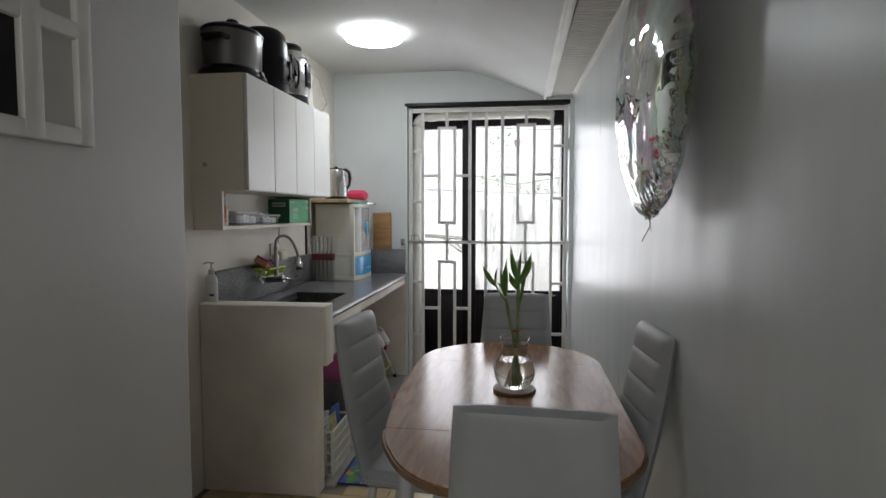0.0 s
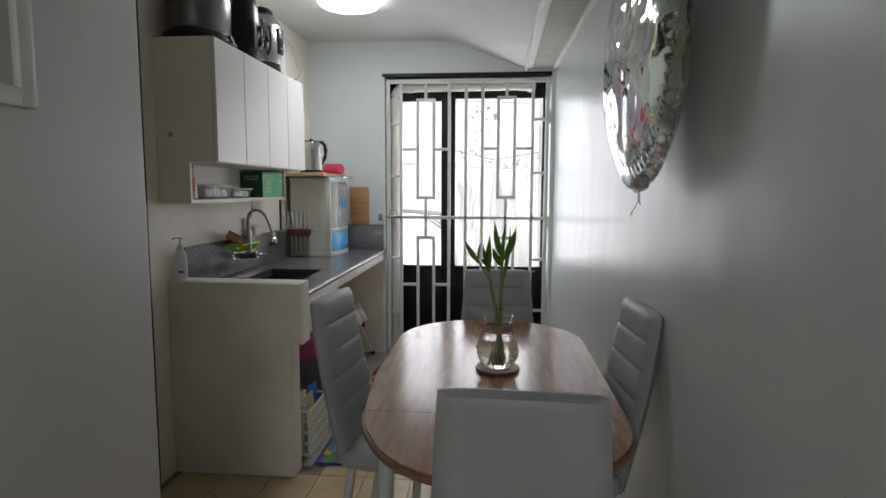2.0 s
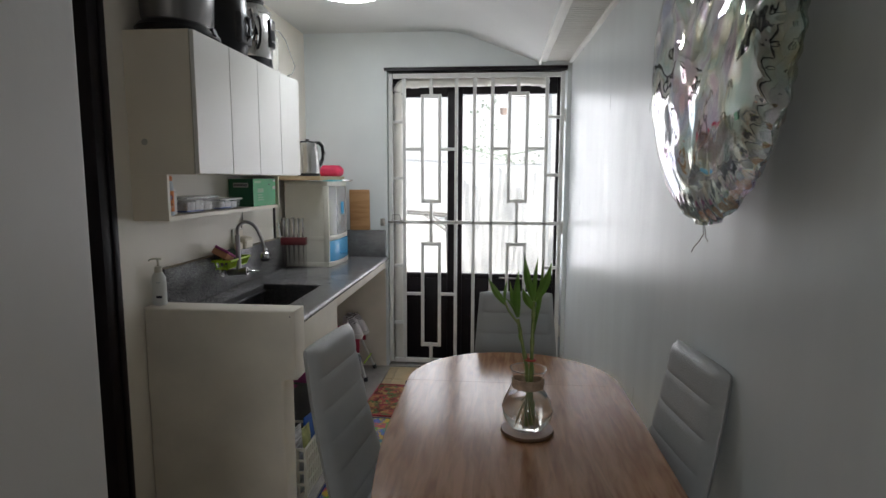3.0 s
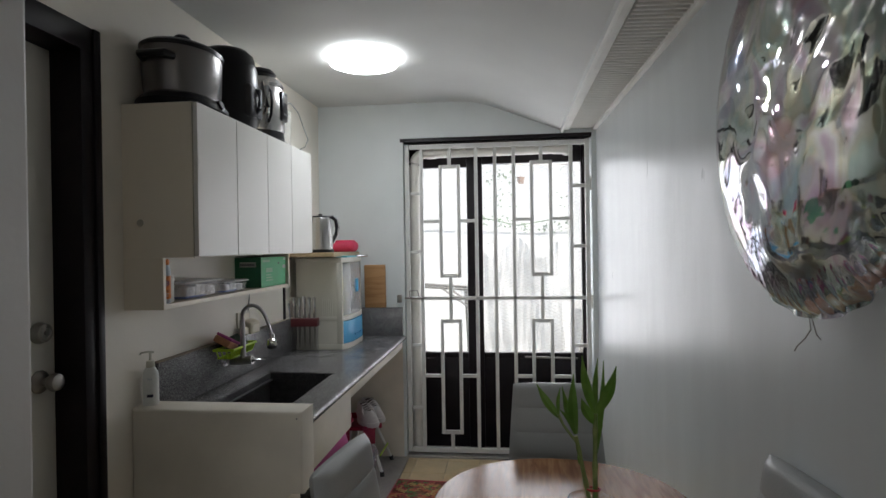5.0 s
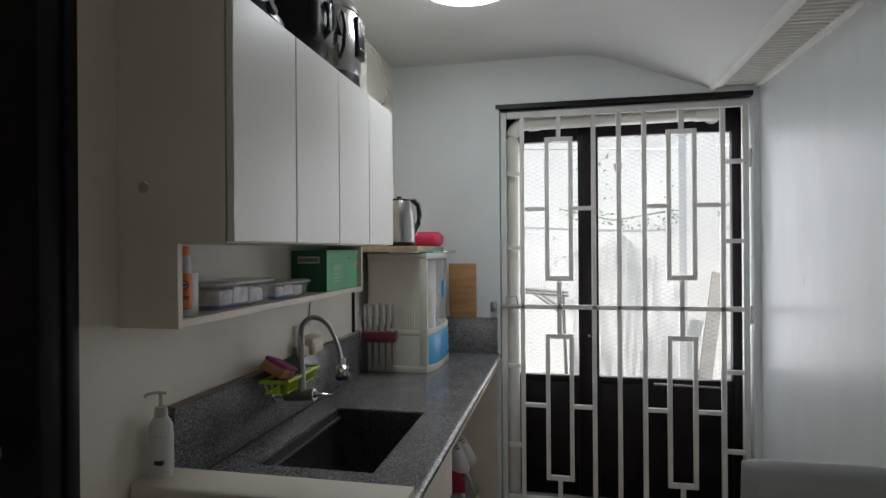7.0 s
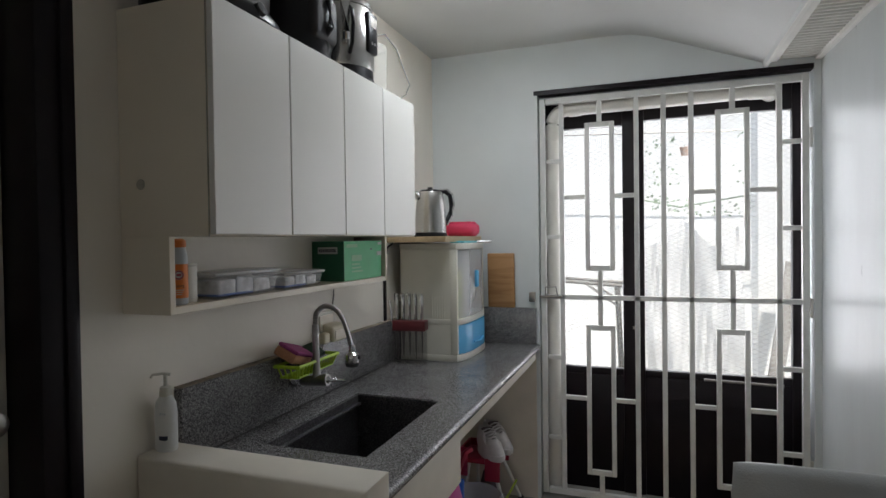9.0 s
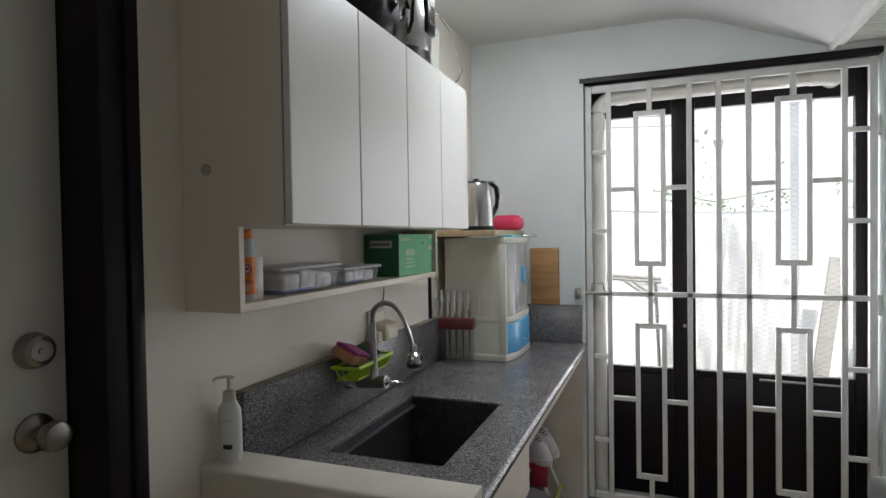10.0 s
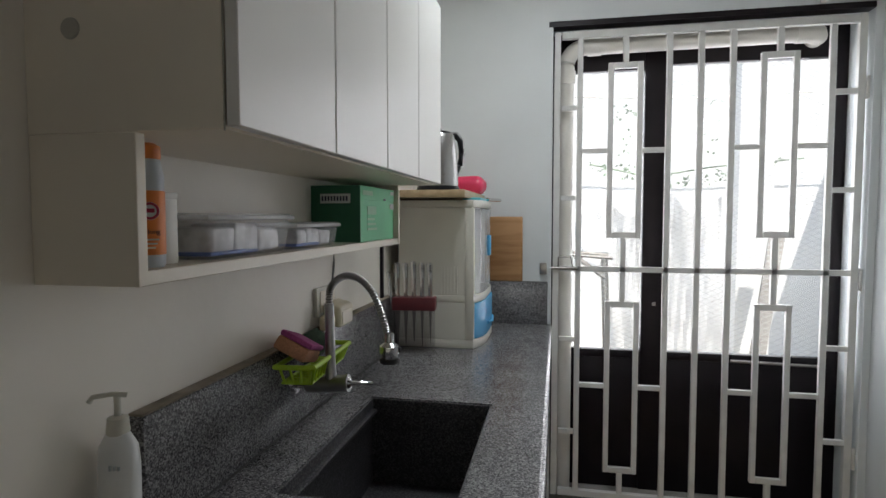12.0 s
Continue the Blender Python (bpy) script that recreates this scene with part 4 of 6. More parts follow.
for base, tip, half, sag in (((-0.062, 0.012, 0.326), (-0.107, 0.026, 0.393), 0.0100, 0.004), ((-0.063, 0.012, 0.332), (-0.058, 0.022, 0.386), 0.0040, 0.003),
                             ((-0.030, 0.001, 0.296), (-0.028, 0.040, 0.412), 0.0115, 0.004), ((-0.030, 0.001, 0.296), (-0.060, 0.030, 0.338), 0.0065, -0.005),
                             ((0.010, 0.002, 0.338), (-0.015, 0.001, 0.458), 0.0110, 0.005), ((0.012, 0.002, 0.336), (0.051, -0.013, 0.440), 0.0130, -0.006),
                             ((0.010, 0.001, 0.316), (-0.020, -0.020, 0.376), 0.0115, 0.004), ((0.012, 0.006, 0.265), (0.036, 0.052, 0.438), 0.0065, -0.004),
                             ((-0.031, 0.002, 0.298), (-0.050, 0.066, 0.378), 0.0085, 0.003), ((0.010, 0.003, 0.245), (0.024, -0.004, 0.318), 0.0035, 0.002),
                             ((0.012, 0.004, 0.345), (0.020, 0.024, 0.448), 0.0060, 0.003), ((-0.016, 0.0, 0.225), (-0.027, -0.006, 0.258), 0.0032, 0.002)):
    part("leaf", leaf_between(base, tip, half * 0.85, sag), "leaf", bamboo)
part("tie", tube([(0.004 + 0.013 * math.cos(a), 0.010 * math.sin(a) - 0.002, 0.185) for a in [2 * math.pi * i / 16 for i in range(16)]], 0.0022, 6, True), "ribbon", bamboo, "red wire tie")
bm = bmesh.new()
for k in range(11):
    a = k * 0.57
    tube([(0.006 * math.cos(a), 0.006 * math.sin(a), 0.07), (0.016 * math.cos(a), 0.016 * math.sin(a), 0.045), (0.024 * math.cos(a + 0.3), 0.024 * math.sin(a + 0.3), 0.015)], 0.0011, 5, bm=bm)
part("roots", bm, "root", bamboo)

# ---- foil balloon on the right wall ----
balloon = thing("foil_balloon", "crinkled silver foil balloon with faint coloured print, fixed to the wall", "balloon", at=(1.251, -2.712, 1.708))
bm = bmesh.new()
NR, NA, RB = 30, 264, 0.396
for side in (-1, 1):
    ring_prev = None
    for r in range(NR + 1):
        q = r / NR
        ring = []
        for a in range(NA):
            th = 2 * math.pi * a / NA
            pleat = max(0.0, (q - 0.87) / 0.13)
            wave = 1.6 * abs(math.sin(33 * th + 0.9 * math.sin(3 * th))) - 0.8 + 0.3 * math.sin(19 * th + 2.0)
            rad = RB * q * (1 + 0.014 * wave * pleat)
            bulge = 0.062 * (1 - q ** 2.6) ** 0.6 if q < 1 else 0.0
            bulge += 0.020 * wave * pleat * (1 - q) ** 0.5 if q < 1 else 0.0
            if side == -1:
                bulge += 0.025 * max(0.0, 0.8 * math.cos(th) - 0.6 * math.sin(th)) * q * (1 - q ** 4)
            bulge += 0.012 * noise.noise(Vector((5 * q * math.cos(th), 6 * q * math.sin(th), 3.0 * side))) * (1 - q)
            off = 0.006 * wave if q == 1 else 0.0
            y, z = rad * math.cos(th), rad * math.sin(th) * (1.0 + 0.04 * (math.sin(th) < 0))
            if q == 1 and side == 1:
                ring.append(rim[a])
                continue
            ring.append(bm.verts.new((side * bulge + off, y, z)))
            if r == 0:
                break
        if r == NR and side == -1:
            rim = ring
        if ring_prev:
            for a in range(NA):
                b = (a + 1) % NA
                if len(ring_prev) == 1:
                    bm.faces.new((ring_prev[0], ring[a], ring[b]))
                else:
                    bm.faces.new((ring_prev[a], ring[a], ring[b], ring_prev[b]))
        ring_prev = ring
bmesh.ops.recalc_face_normals(bm, faces=bm.faces[:])
part("foil_body", bm, "foil", balloon)
bm = bmesh.new()
rr = [[], []]
for a in range(NA * 2):
    th = math.pi * a / NA
    wv = math.sin(27 * th + 1.3 * math.sin(3 * th))
    for k, rad in enumerate((RB * 0.992, RB * 1.020)):
        rr[k].append(bm.verts.new((0.005 * wv, rad * math.cos(th), rad * math.sin(th) * (1.0 + 0.04 * (math.sin(th) < 0)))))
for a in range(NA * 2):
    b = (a + 1) % (NA * 2)
    bm.faces.new((rr[0][a], rr[0][b], rr[1][b], rr[1][a]))
bmesh.ops.solidify(bm, geom=bm.faces[:], thickness=0.001)
part("rim", bm, "foil", balloon, "flat crimped foil rim")
part("tail", tube([(0, -0.010, -0.412), (0.002, -0.012, -0.440), (-0.004, -0.004, -0.458), (-0.010, 0.012, -0.474), (-0.012, 0.020, -0.486)], 0.0014, 5), "cable", balloon)
part("tail", tube([(0, -0.018, -0.412), (0.001, -0.026, -0.432), (-0.002, -0.040, -0.446), (-0.003, -0.056, -0.452)], 0.0012, 5), "cable", balloon)

# ---- appliances on the cabinet ----
TOPZ = CZ1
cooker = thing("slow_cooker", "oval brushed-steel slow cooker with black lid and base on the cabinet", "cooker", at=(-0.488, -1.880, TOPZ))


def cooker_part(nm, prof, mat, lab=""):
    return part(nm, moved(lathe(prof, 44), Matrix.Diagonal((0.88, 1.12, 1, 1))), mat, cooker, lab)


cooker_part("base", [(0, 0), (0.150, 0), (0.166, 0.008), (0.166, 0.024), (0.150, 0.042), (0.132, 0.055), (0, 0.055)], "black_plastic")
cooker_part("body", [(0, 0.048), (0.130, 0.048), (0.140, 0.075), (0.146, 0.200), (0.146, 0.214), (0, 0.214)], "steel_dark", "brushed steel body")
cooker_part("lid", [(0.150, 0.210), (0.152, 0.224), (0.140, 0.234), (0.10, 0.250), (0.03, 0.262), (0, 0.263)], "black_plastic", "dark domed lid")
cooker_part("lid_knob", [(0, 0.260), (0.022, 0.260), (0.026, 0.272), (0.030, 0.283), (0.022, 0.290), (0, 0.291)], "black_plastic")
for sy in (-1, 1):
    part("handle", tube([(-0.055, sy * 0.150, 0.165), (-0.045, sy * 0.186, 0.168), (0.045, sy * 0.186, 0.168), (0.055, sy * 0.150, 0.165)], 0.013, 10), "black_plastic", cooker)
part("dial", moved(lathe([(0, 0), (0.018, 0), (0.016, 0.012), (0, 0.013)], 20), pose(0.138, 0, 0.028, 0, 70, 0)), "black_matte", cooker)

fryer = thing("air_fryer", "tall black rounded air fryer on the cabinet", "air fryer", at=(-0.476, -1.572, TOPZ))
part("body", lathe([(0, 0), (0.105, 0), (0.118, 0.012), (0.126, 0.06), (0.128, 0.17), (0.122, 0.26), (0.108, 0.315), (0.085, 0.336), (0, 0.340)], 44), "black_plastic", fryer)
part("basket_front", box(0.060, 0.132, -0.065, 0.065, 0.05, 0.19, 0.02, 3), "black_matte", fryer)
part("handle", tube([(0.120, 0, 0.17), (0.140, 0, 0.165), (0.142, 0, 0.09), (0.122, 0, 0.07)], 0.011, 10), "black_plastic", fryer)

maker = thing("soymilk_maker", "stainless soy milk maker with black lid, handle and keypad", "kitchen appliance", at=(-0.458, -1.300, TOPZ))
part("base", lathe([(0, 0), (0.085, 0), (0.092, 0.01), (0.088, 0.04), (0, 0.04)], 36), "black_plastic", maker)
part("body", lathe([(0.086, 0.038), (0.092, 0.05), (0.094, 0.13), (0.090, 0.215), (0.084, 0.225), (0, 0.225)], 36), "steel", maker)
part("collar", lathe([(0.088, 0.222), (0.090, 0.232), (0.072, 0.258), (0.056, 0.268), (0, 0.268)], 36), "steel", maker)
part("lid", lathe([(0.056, 0.264), (0.060, 0.272), (0.060, 0.288), (0.052, 0.296), (0, 0.298)], 36), "black_matte", maker)
part("lid_ring", lathe([(0.061, 0.274), (0.064, 0.280), (0.060, 0.286)], 36), "black_plastic", maker)
pad = part("keypad", box(0.082, 0.100, -0.020, 0.032, 0.085, 0.205, 0.006), "black_plastic", maker)
part("screen", box(0.0995, 0.1015, -0.012, 0.024, 0.160, 0.190, 0.0005, 1), "iron", pad)
for k in range(3):
    part("button", moved(lathe([(0, 0), (0.005, 0), (0.005, 0.003), (0, 0.004)], 14), pose(0.100, -0.008 + 0.014 * k, 0.112, 0, 90, 0)), "chrome", pad)
part("handle", tube([(0.050, -0.070, 0.222), (0.066, -0.092, 0.220), (0.074, -0.102, 0.200), (0.074, -0.102, 0.115), (0.070, -0.096, 0.100)], 0.011, 12), "chrome", maker, "metallic handle")
part("handle_loop", tube([(0.064, -0.064, 0.205), (0.080, -0.078, 0.185), (0.086, -0.086, 0.14), (0.080, -0.080, 0.095), (0.064, -0.066, 0.070)], 0.005, 8), "black_plastic", maker)

pitcher = thing("pitcher", "frosted clear plastic pitcher on the cabinet", "pitcher", at=(-0.465, -1.065, TOPZ))
part("body", lathe([(0, 0), (0.055, 0), (0.062, 0.01), (0.066, 0.19), (0.064, 0.205), (0.061, 0.19), (0.057, 0.012), (0, 0.008)], 32), "frosted", pitcher)
part("lid", lathe([(0, 0.206), (0.064, 0.206), (0.066, 0.196)], 32), "frosted", pitcher)
maker.scale = (1.24, 1.22, 1.14)
cable = tagged(part("power_cable", tube([(-0.40, -1.18, TOPZ + 0.20), (-0.385, -1.10, TOPZ + 0.235), (-0.37, -1.03, TOPZ + 0.20), (-0.36, -0.985, TOPZ + 0.13), (-0.345, -0.965, TOPZ + 0.075),
                                        (-0.36, -0.97, TOPZ + 0.035), (-0.40, -0.99, TOPZ + 0.012), (-0.45, -0.99, TOPZ + 0.006)], 0.0028, 6), "cable"), "thin grey power cable looping off the cabinet top", "cable")

# ---- things on the open shelf ----
SZ = 1.2502
bs = thing("powder_bottle", "grey bottle with orange label and orange cap on the shelf", "bottle", at=(-0.497, -2.005, SZ))
part("body", lathe([(0, 0), (0.020, 0), (0.022, 0.004), (0.022, 0.112), (0.0185, 0.130), (0.0175, 0.138)], 28), "bottle_grey", bs)
lab = part("label_band", lathe([(0.0222, 0.016), (0.0226, 0.017), (0.0226, 0.094), (0.0222, 0.095)], 28), "orange_label", bs)
part("badge", moved(lathe([(0, 0), (0.011, 0), (0.011, 0.0012), (0, 0.0015)], 20), Matrix.Translation((0.0172, -0.0142, 0.070)) @ pose(0, 0, 0, 90, 0, 48)), "print_white", lab)
part("badge_ring", moved(lathe([(0.0075, 0.0016), (0.0105, 0.0016), (0.0105, 0.0024), (0.0075, 0.0024)], 20), Matrix.Translation((0.0172, -0.0142, 0.070)) @ pose(0, 0, 0, 90, 0, 48)), "red_plastic", lab)
part("badge_bar", moved(box(-0.005, 0.005, -0.0012, 0.0, -0.002, 0.003), Matrix.Translation((0.0183, -0.0152, 0.070)) @ pose(0, 0, 0, 0, 0, 48)), "red_plastic", lab)
word = bpy.data.curves.new("word", "FONT")
word.body, word.size, word.extrude, word.align_x = "Baking", 0.0085, 0.0004, "CENTER"
wo = new("label_word", word)
wo.data.materials.append(M["print_black"])
wo.parent = lab
wo.matrix_basis = Matrix.Translation((0.0180, -0.0150, 0.042)) @ pose(0, 0, 0, 90, 0, 50)
for k in range(3):
    part("label_bar", moved(box(-0.010 + 0.002 * k, 0.010 - 0.002 * k, -0.0008, 0.0, 0.034 - 0.005 * k, 0.036 - 0.005 * k), Matrix.Translation((0.0172, -0.0145, 0.0)) @ pose(0, 0, 0, 0, 0, 50)), "print_white", lab)
part("cap", lathe([(0.0180, 0.134), (0.0190, 0.138), (0.0185, 0.150), (0.012, 0.154), (0, 0.154)], 28), "orange_label", bs)
wb = thing("small_carton", "plain cream cardboard packet beside the orange bottle", "packet", at=(-0.515, -1.962, SZ))
part("body", box(-0.020, 0.020, -0.017, 0.017, 0, 0.094, 0.003), "organiser", wb)
part("lid_flap", box(-0.0205, 0.0205, -0.0175, 0.0175, 0.086, 0.0955, 0.002), "organiser", wb)


def food_box(name, x0, x1, y0, y1, h, label):
    t = thing(name, label, "container", "boxes on the shelf", at=((x0 + x1) / 2, (y0 + y1) / 2, SZ))
    hx, hy = (x1 - x0) / 2, (y1 - y0) / 2
    bm = box(-hx, hx, -hy, hy, 0, h - 0.006, 0.010, 3)
    for v in bm.verts:
        k = 0.88 + 0.12 * v.co.z / h
        v.co.x *= k
        v.co.y *= k
    part("tub", bm, "milky", t)
    part("rim", box(-hx - 0.003, hx + 0.003, -hy - 0.003, hy + 0.003, h - 0.008, h, 0.003), "milky_rim", t)
    part("lid", box(-hx + 0.004, hx - 0.004, -hy + 0.004, hy - 0.004, h, h + 0.003, 0.001), "milky", t)
    for ya, yb, top in ((-0.80, -0.30, 0.72), (-0.28, 0.22, 0.80), (0.24, 0.78, 0.68)):
        bm = box(-hx * 0.70, hx * 0.76, hy * ya, hy * yb, 0.005, h * top, 0.007, 3)
        for v in bm.verts:
            v.co += 0.005 * noise.noise_vector(v.co * 55 + Vector((ya, h * 30, 0)))
            v.co.z = max(0.005, v.co.z)
        part("packet", bm, "packets", t)
    part("liner", box(-hx * 0.72, hx * 0.80, -hy * 0.82, hy * 0.20, 0.0045, 0.011, 0.002), "deep_blue", t)


food_box("food_container", -0.595, -0.478, -1.905, -1.638, 0.066, "clear plastic lidded food box, partly filled, on the shelf")
food_box("food_container", -0.590, -0.480, -1.618, -1.398, 0.050, "small clear plastic lidded food box on the shelf")
gb = thing("green_carton", "green cardboard box with white printing on the shelf", "box", at=(-0.538, -1.13, SZ))
part("body", box(-0.064, 0.064, -0.145, 0.150, 0, 0.110), "green_box", gb, smooth=False)
part("lid", box(-0.0655, 0.0655, -0.1465, 0.1515, 0.108, 0.143), "green_box", gb, smooth=False)
part("end_panel", box(-0.0654, 0.0654, -0.1478, -0.1466, 0.001, 0.1425), "green_dark", gb, smooth=False)
part("label_strip", box(-0.040, 0.040, -0.1488, -0.1480, 0.098, 0.122), "print_white", gb, smooth=False)
for k in range(9):
    part("lettering", box(-0.036 + 0.008 * k, -0.031 + 0.008 * k, -0.1494, -0.1489, 0.104, 0.116), "print_black", gb, smooth=False)
part("print_block", box(0.0642, 0.0650, -0.09, -0.015, 0.070, 0.092), "print_pale", gb, smooth=False)
for k in range(3):
    part("print_block", box(0.0642, 0.0650, -0.09, -0.03 + 0.01 * k, 0.055 - 0.013 * k, 0.061 - 0.013 * k), "print_pale", gb, smooth=False)
part("print_block", box(0.0656, 0.0664, -0.13, -0.05, 0.120, 0.132), "print_pale", gb, smooth=False)
part("flap_notch", box(0.0656, 0.0664, 0.050, 0.066, 0.109, 0.115), "print_black", gb, smooth=False)
part("sticker", box(0.0656, 0.0664, 0.110, 0.148, 0.086, 0.102), "print_white", gb, smooth=False)
part("sticker", box(0.0656, 0.0664, 0.118, 0.148, 0.128, 0.138), "print_white", gb, smooth=False)

# ---- soap pump ----
soap = thing("soap_dispenser", "white pump soap bottle on the counter end", "bottle", at=(-0.570, -1.978, 0.890))
part("bottle", moved(lathe([(0, 0), (0.026, 0), (0.0285, 0.006), (0.0285, 0.09), (0.026, 0.115), (0.017, 0.131), (0.013, 0.136)], 30), Matrix.Diagonal((1.0, 0.8, 1, 1))), "bottle_white", soap)
part("collar", lathe([(0.014, 0.132), (0.015, 0.136), (0.013, 0.154), (0.006, 0.157)], 20), "white_plastic", soap)
part("pump", tube([(0, 0, 0.15), (0, 0, 0.185)], 0.0045, 10), "white_plastic", soap)
part("nozzle", tube([(0.012, 0.004, 0.184), (-0.004, -0.006, 0.187), (-0.022, -0.017, 0.185), (-0.026, -0.020, 0.178)], 0.0036, 8), "white_plastic", soap)
part("label_band", box(0.000, 0.020, -0.0236, -0.0140, 0.030, 0.040, 0.001), "print_black", soap)
for k in range(3):
    part("lettering", box(0.004 + 0.005 * k, 0.007 + 0.005 * k, -0.0236 + 0.0018 * k, -0.0190 + 0.0018 * k, 0.090, 0.097 - 0.001 * k), "bottle_grey", soap)

# ---- tap, sponge rack, outlet ----
tap = thing("kitchen_tap", "chrome wall tap with flexible gooseneck spout", "tap", at=(-0.500, -1.440, 0.0))
part("wall_stem", tube([(-0.078, 0, 0.935), (0.030, 0, 0.940)], 0.013, 14), "chrome", tap)
part("flange", moved(lathe([(0, 0), (0.026, 0), (0.024, 0.008), (0, 0.010)], 24), pose(-0.078, 0, 0.935, 0, 90, 0)), "chrome", tap)
part("valve_body", tube([(-0.045, 0, 0.932), (0.055, 0, 0.942)], 0.018, 16, radii=[0.016, 0.020]), "tap_metal", tap)
part("handle", tube([(0.055, 0, 0.942), (0.062, 0.000, 0.942), (0.105, 0.020, 0.938)], 0.005, 8, radii=[0.014, 0.006, 0.004]), "chrome", tap)
part("riser", tube([(0.012, 0, 0.94), (0.012, 0, 0.98), (0.010, 0, 1.12)], 0.012, 14, radii=[0.015, 0.0115, 0.0105]), "tap_metal", tap)
goose = [(0.010, 0, 1.115), (0.012, 0, 1.15), (0.024, 0, 1.169), (0.048, 0, 1.183), (0.080, 0, 1.178), (0.110, -0.004, 1.152), (0.132, -0.008, 1.110), (0.146, -0.012, 1.07), (0.152, -0.014, 1.045)]
fine = []
gp = [Vector(p) for p in goose]
for i in range(len(gp) - 1):
    p0, p1, p2, p3 = gp[max(i - 1, 0)], gp[i], gp[i + 1], gp[min(i + 2, len(gp) - 1)]
    for k in range(14):
        t = k / 14
        fine.append(tuple(0.5 * (2 * p1 + (p2 - p0) * t + (2 * p0 - 5 * p1 + 4 * p2 - p3) * t * t + (3 * p1 - p0 - 3 * p2 + p3) * t ** 3)))
part("gooseneck", tube(fine, 0.009, 10, radii=[0.0068 + (0.0021 if k % 2 else 0) for k in range(len(fine))]), "tap_metal", tap, "ribbed flexible chrome spout")
part("spray_head", moved(lathe([(0, 0), (0.019, 0), (0.021, 0.004), (0.021, 0.028), (0.016, 0.032), (0.0105, 0.036), (0.0100, 0.056), (0, 0.058)], 24), pose(0.154, -0.015, 1.006)), "chrome", tap)
part("spray_face", moved(lathe([(0, 0), (0.018, 0), (0.0215, 0.003), (0.0215, 0.012), (0, 0.012)], 24), pose(0.154, -0.015, 0.996)), "black_matte", tap)
part("spray_button", box(0.172, 0.178, -0.010, -0.002, 1.018, 1.030, 0.002), "black_matte", tap)

rack = thing("sponge_rack", "lime green plastic basket hooked on the tap stem", "basket", at=(-0.543, -1.415, 0.945), turn=6)
for nm, pts in (("top_wire", [(-0.030, -0.150, 0.060), (0.052, -0.150, 0.060), (0.052, 0.135, 0.050), (-0.030, 0.135, 0.050)]),
                ("bottom_wire", [(-0.022, -0.130, 0.022), (0.040, -0.130, 0.022), (0.040, 0.115, 0.016), (-0.022, 0.115, 0.016)])):
    part(nm, tube(pts, 0.0055 if nm == "top_wire" else 0.003, 8, True), "lime", rack)
for k in range(13):
    y = -0.145 + 0.0225 * k
    part("rib", tube([(0.052, y, 0.058 - 0.0007 * k), (0.040, y * 0.88, 0.021 - 0.0005 * k)], 0.003, 6), "lime", rack)
    part("rib", tube([(0.040, y * 0.88, 0.021 - 0.0005 * k), (-0.022, y * 0.88, 0.021 - 0.0005 * k)], 0.0026, 6), "lime", rack)
for k in range(4):
    part("rib", tube([(-0.02 + 0.022 * k, -0.150, 0.060), (-0.016 + 0.017 * k, -0.130, 0.022)], 0.003, 6), "lime", rack)


def sponge(at, turn, mats, size, label):
    t = thing("sponge", label, "sponge", "washing-up sponges", at=at)
    t.matrix_world = pose(*at, *turn)
    a, b, c = size
    part("foam", box(-a, a, -b, b, 0, c, 0.006), mats[0], t)
    if len(mats) > 1:
        part("scouring_face", box(-a, a, -b, b, c, c + 0.012, 0.004), mats[1], t)


sponge((-0.552, -1.484, 1.010), (-16, 28, 8), ("sponge_orange", "sponge_pink"), (0.036, 0.092, 0.030), "magenta and orange kitchen sponge in the green basket")
sponge((-0.560, -1.392, 1.006), (12, 30, -8), ("sponge_green",), (0.034, 0.060, 0.015), "dark green scouring pad in the basket")

outlet = thing("wall_outlet", "cream surface wall outlet above the upstand", "outlet", at=(LEFT, -1.195, 1.090))
part("plate", box(0.0, 0.012, -0.075, 0.050, -0.036, 0.040, 0.003), "white_plastic", outlet)
part("socket_face", box(0.012, 0.016, -0.060, 0.036, -0.026, 0.030, 0.003), "laminate", outlet)
plug = thing("power_plug", "cream adaptor with plugged-in cord in the outlet", "plug", at=(LEFT + 0.016, -1.222, 1.068))
bm = box(0.0, 0.048, -0.022, 0.078, -0.034, 0.024, 0.010, 3)
for v in bm.verts:
    v.co.z -= 0.25 * v.co.x
part("adaptor", bm, "ivory", plug)
part("adaptor_face", box(0.0475, 0.0500, -0.008, 0.060, -0.036, -0.002, 0.001), "laminate", plug)
part("plug_body", box(0.004, 0.036, -0.062, -0.020, -0.046, -0.006, 0.009, 3), "ivory", plug)
for dx in (0.012, 0.024):
    part("pin", tube([(dx, -0.052, -0.044), (dx, -0.058, -0.062)], 0.0032, 6), "iron", plug)
cord = tagged(part("thin_cable", tube([(LEFT + 0.006, -1.160, 1.112), (LEFT + 0.006, -1.150, 1.15), (LEFT + 0.005, -1.138, 1.19), (LEFT + 0.005, -1.138, 1.232)], 0.0028, 6), "cable"), "thin grey cord running up from the outlet", "cable")

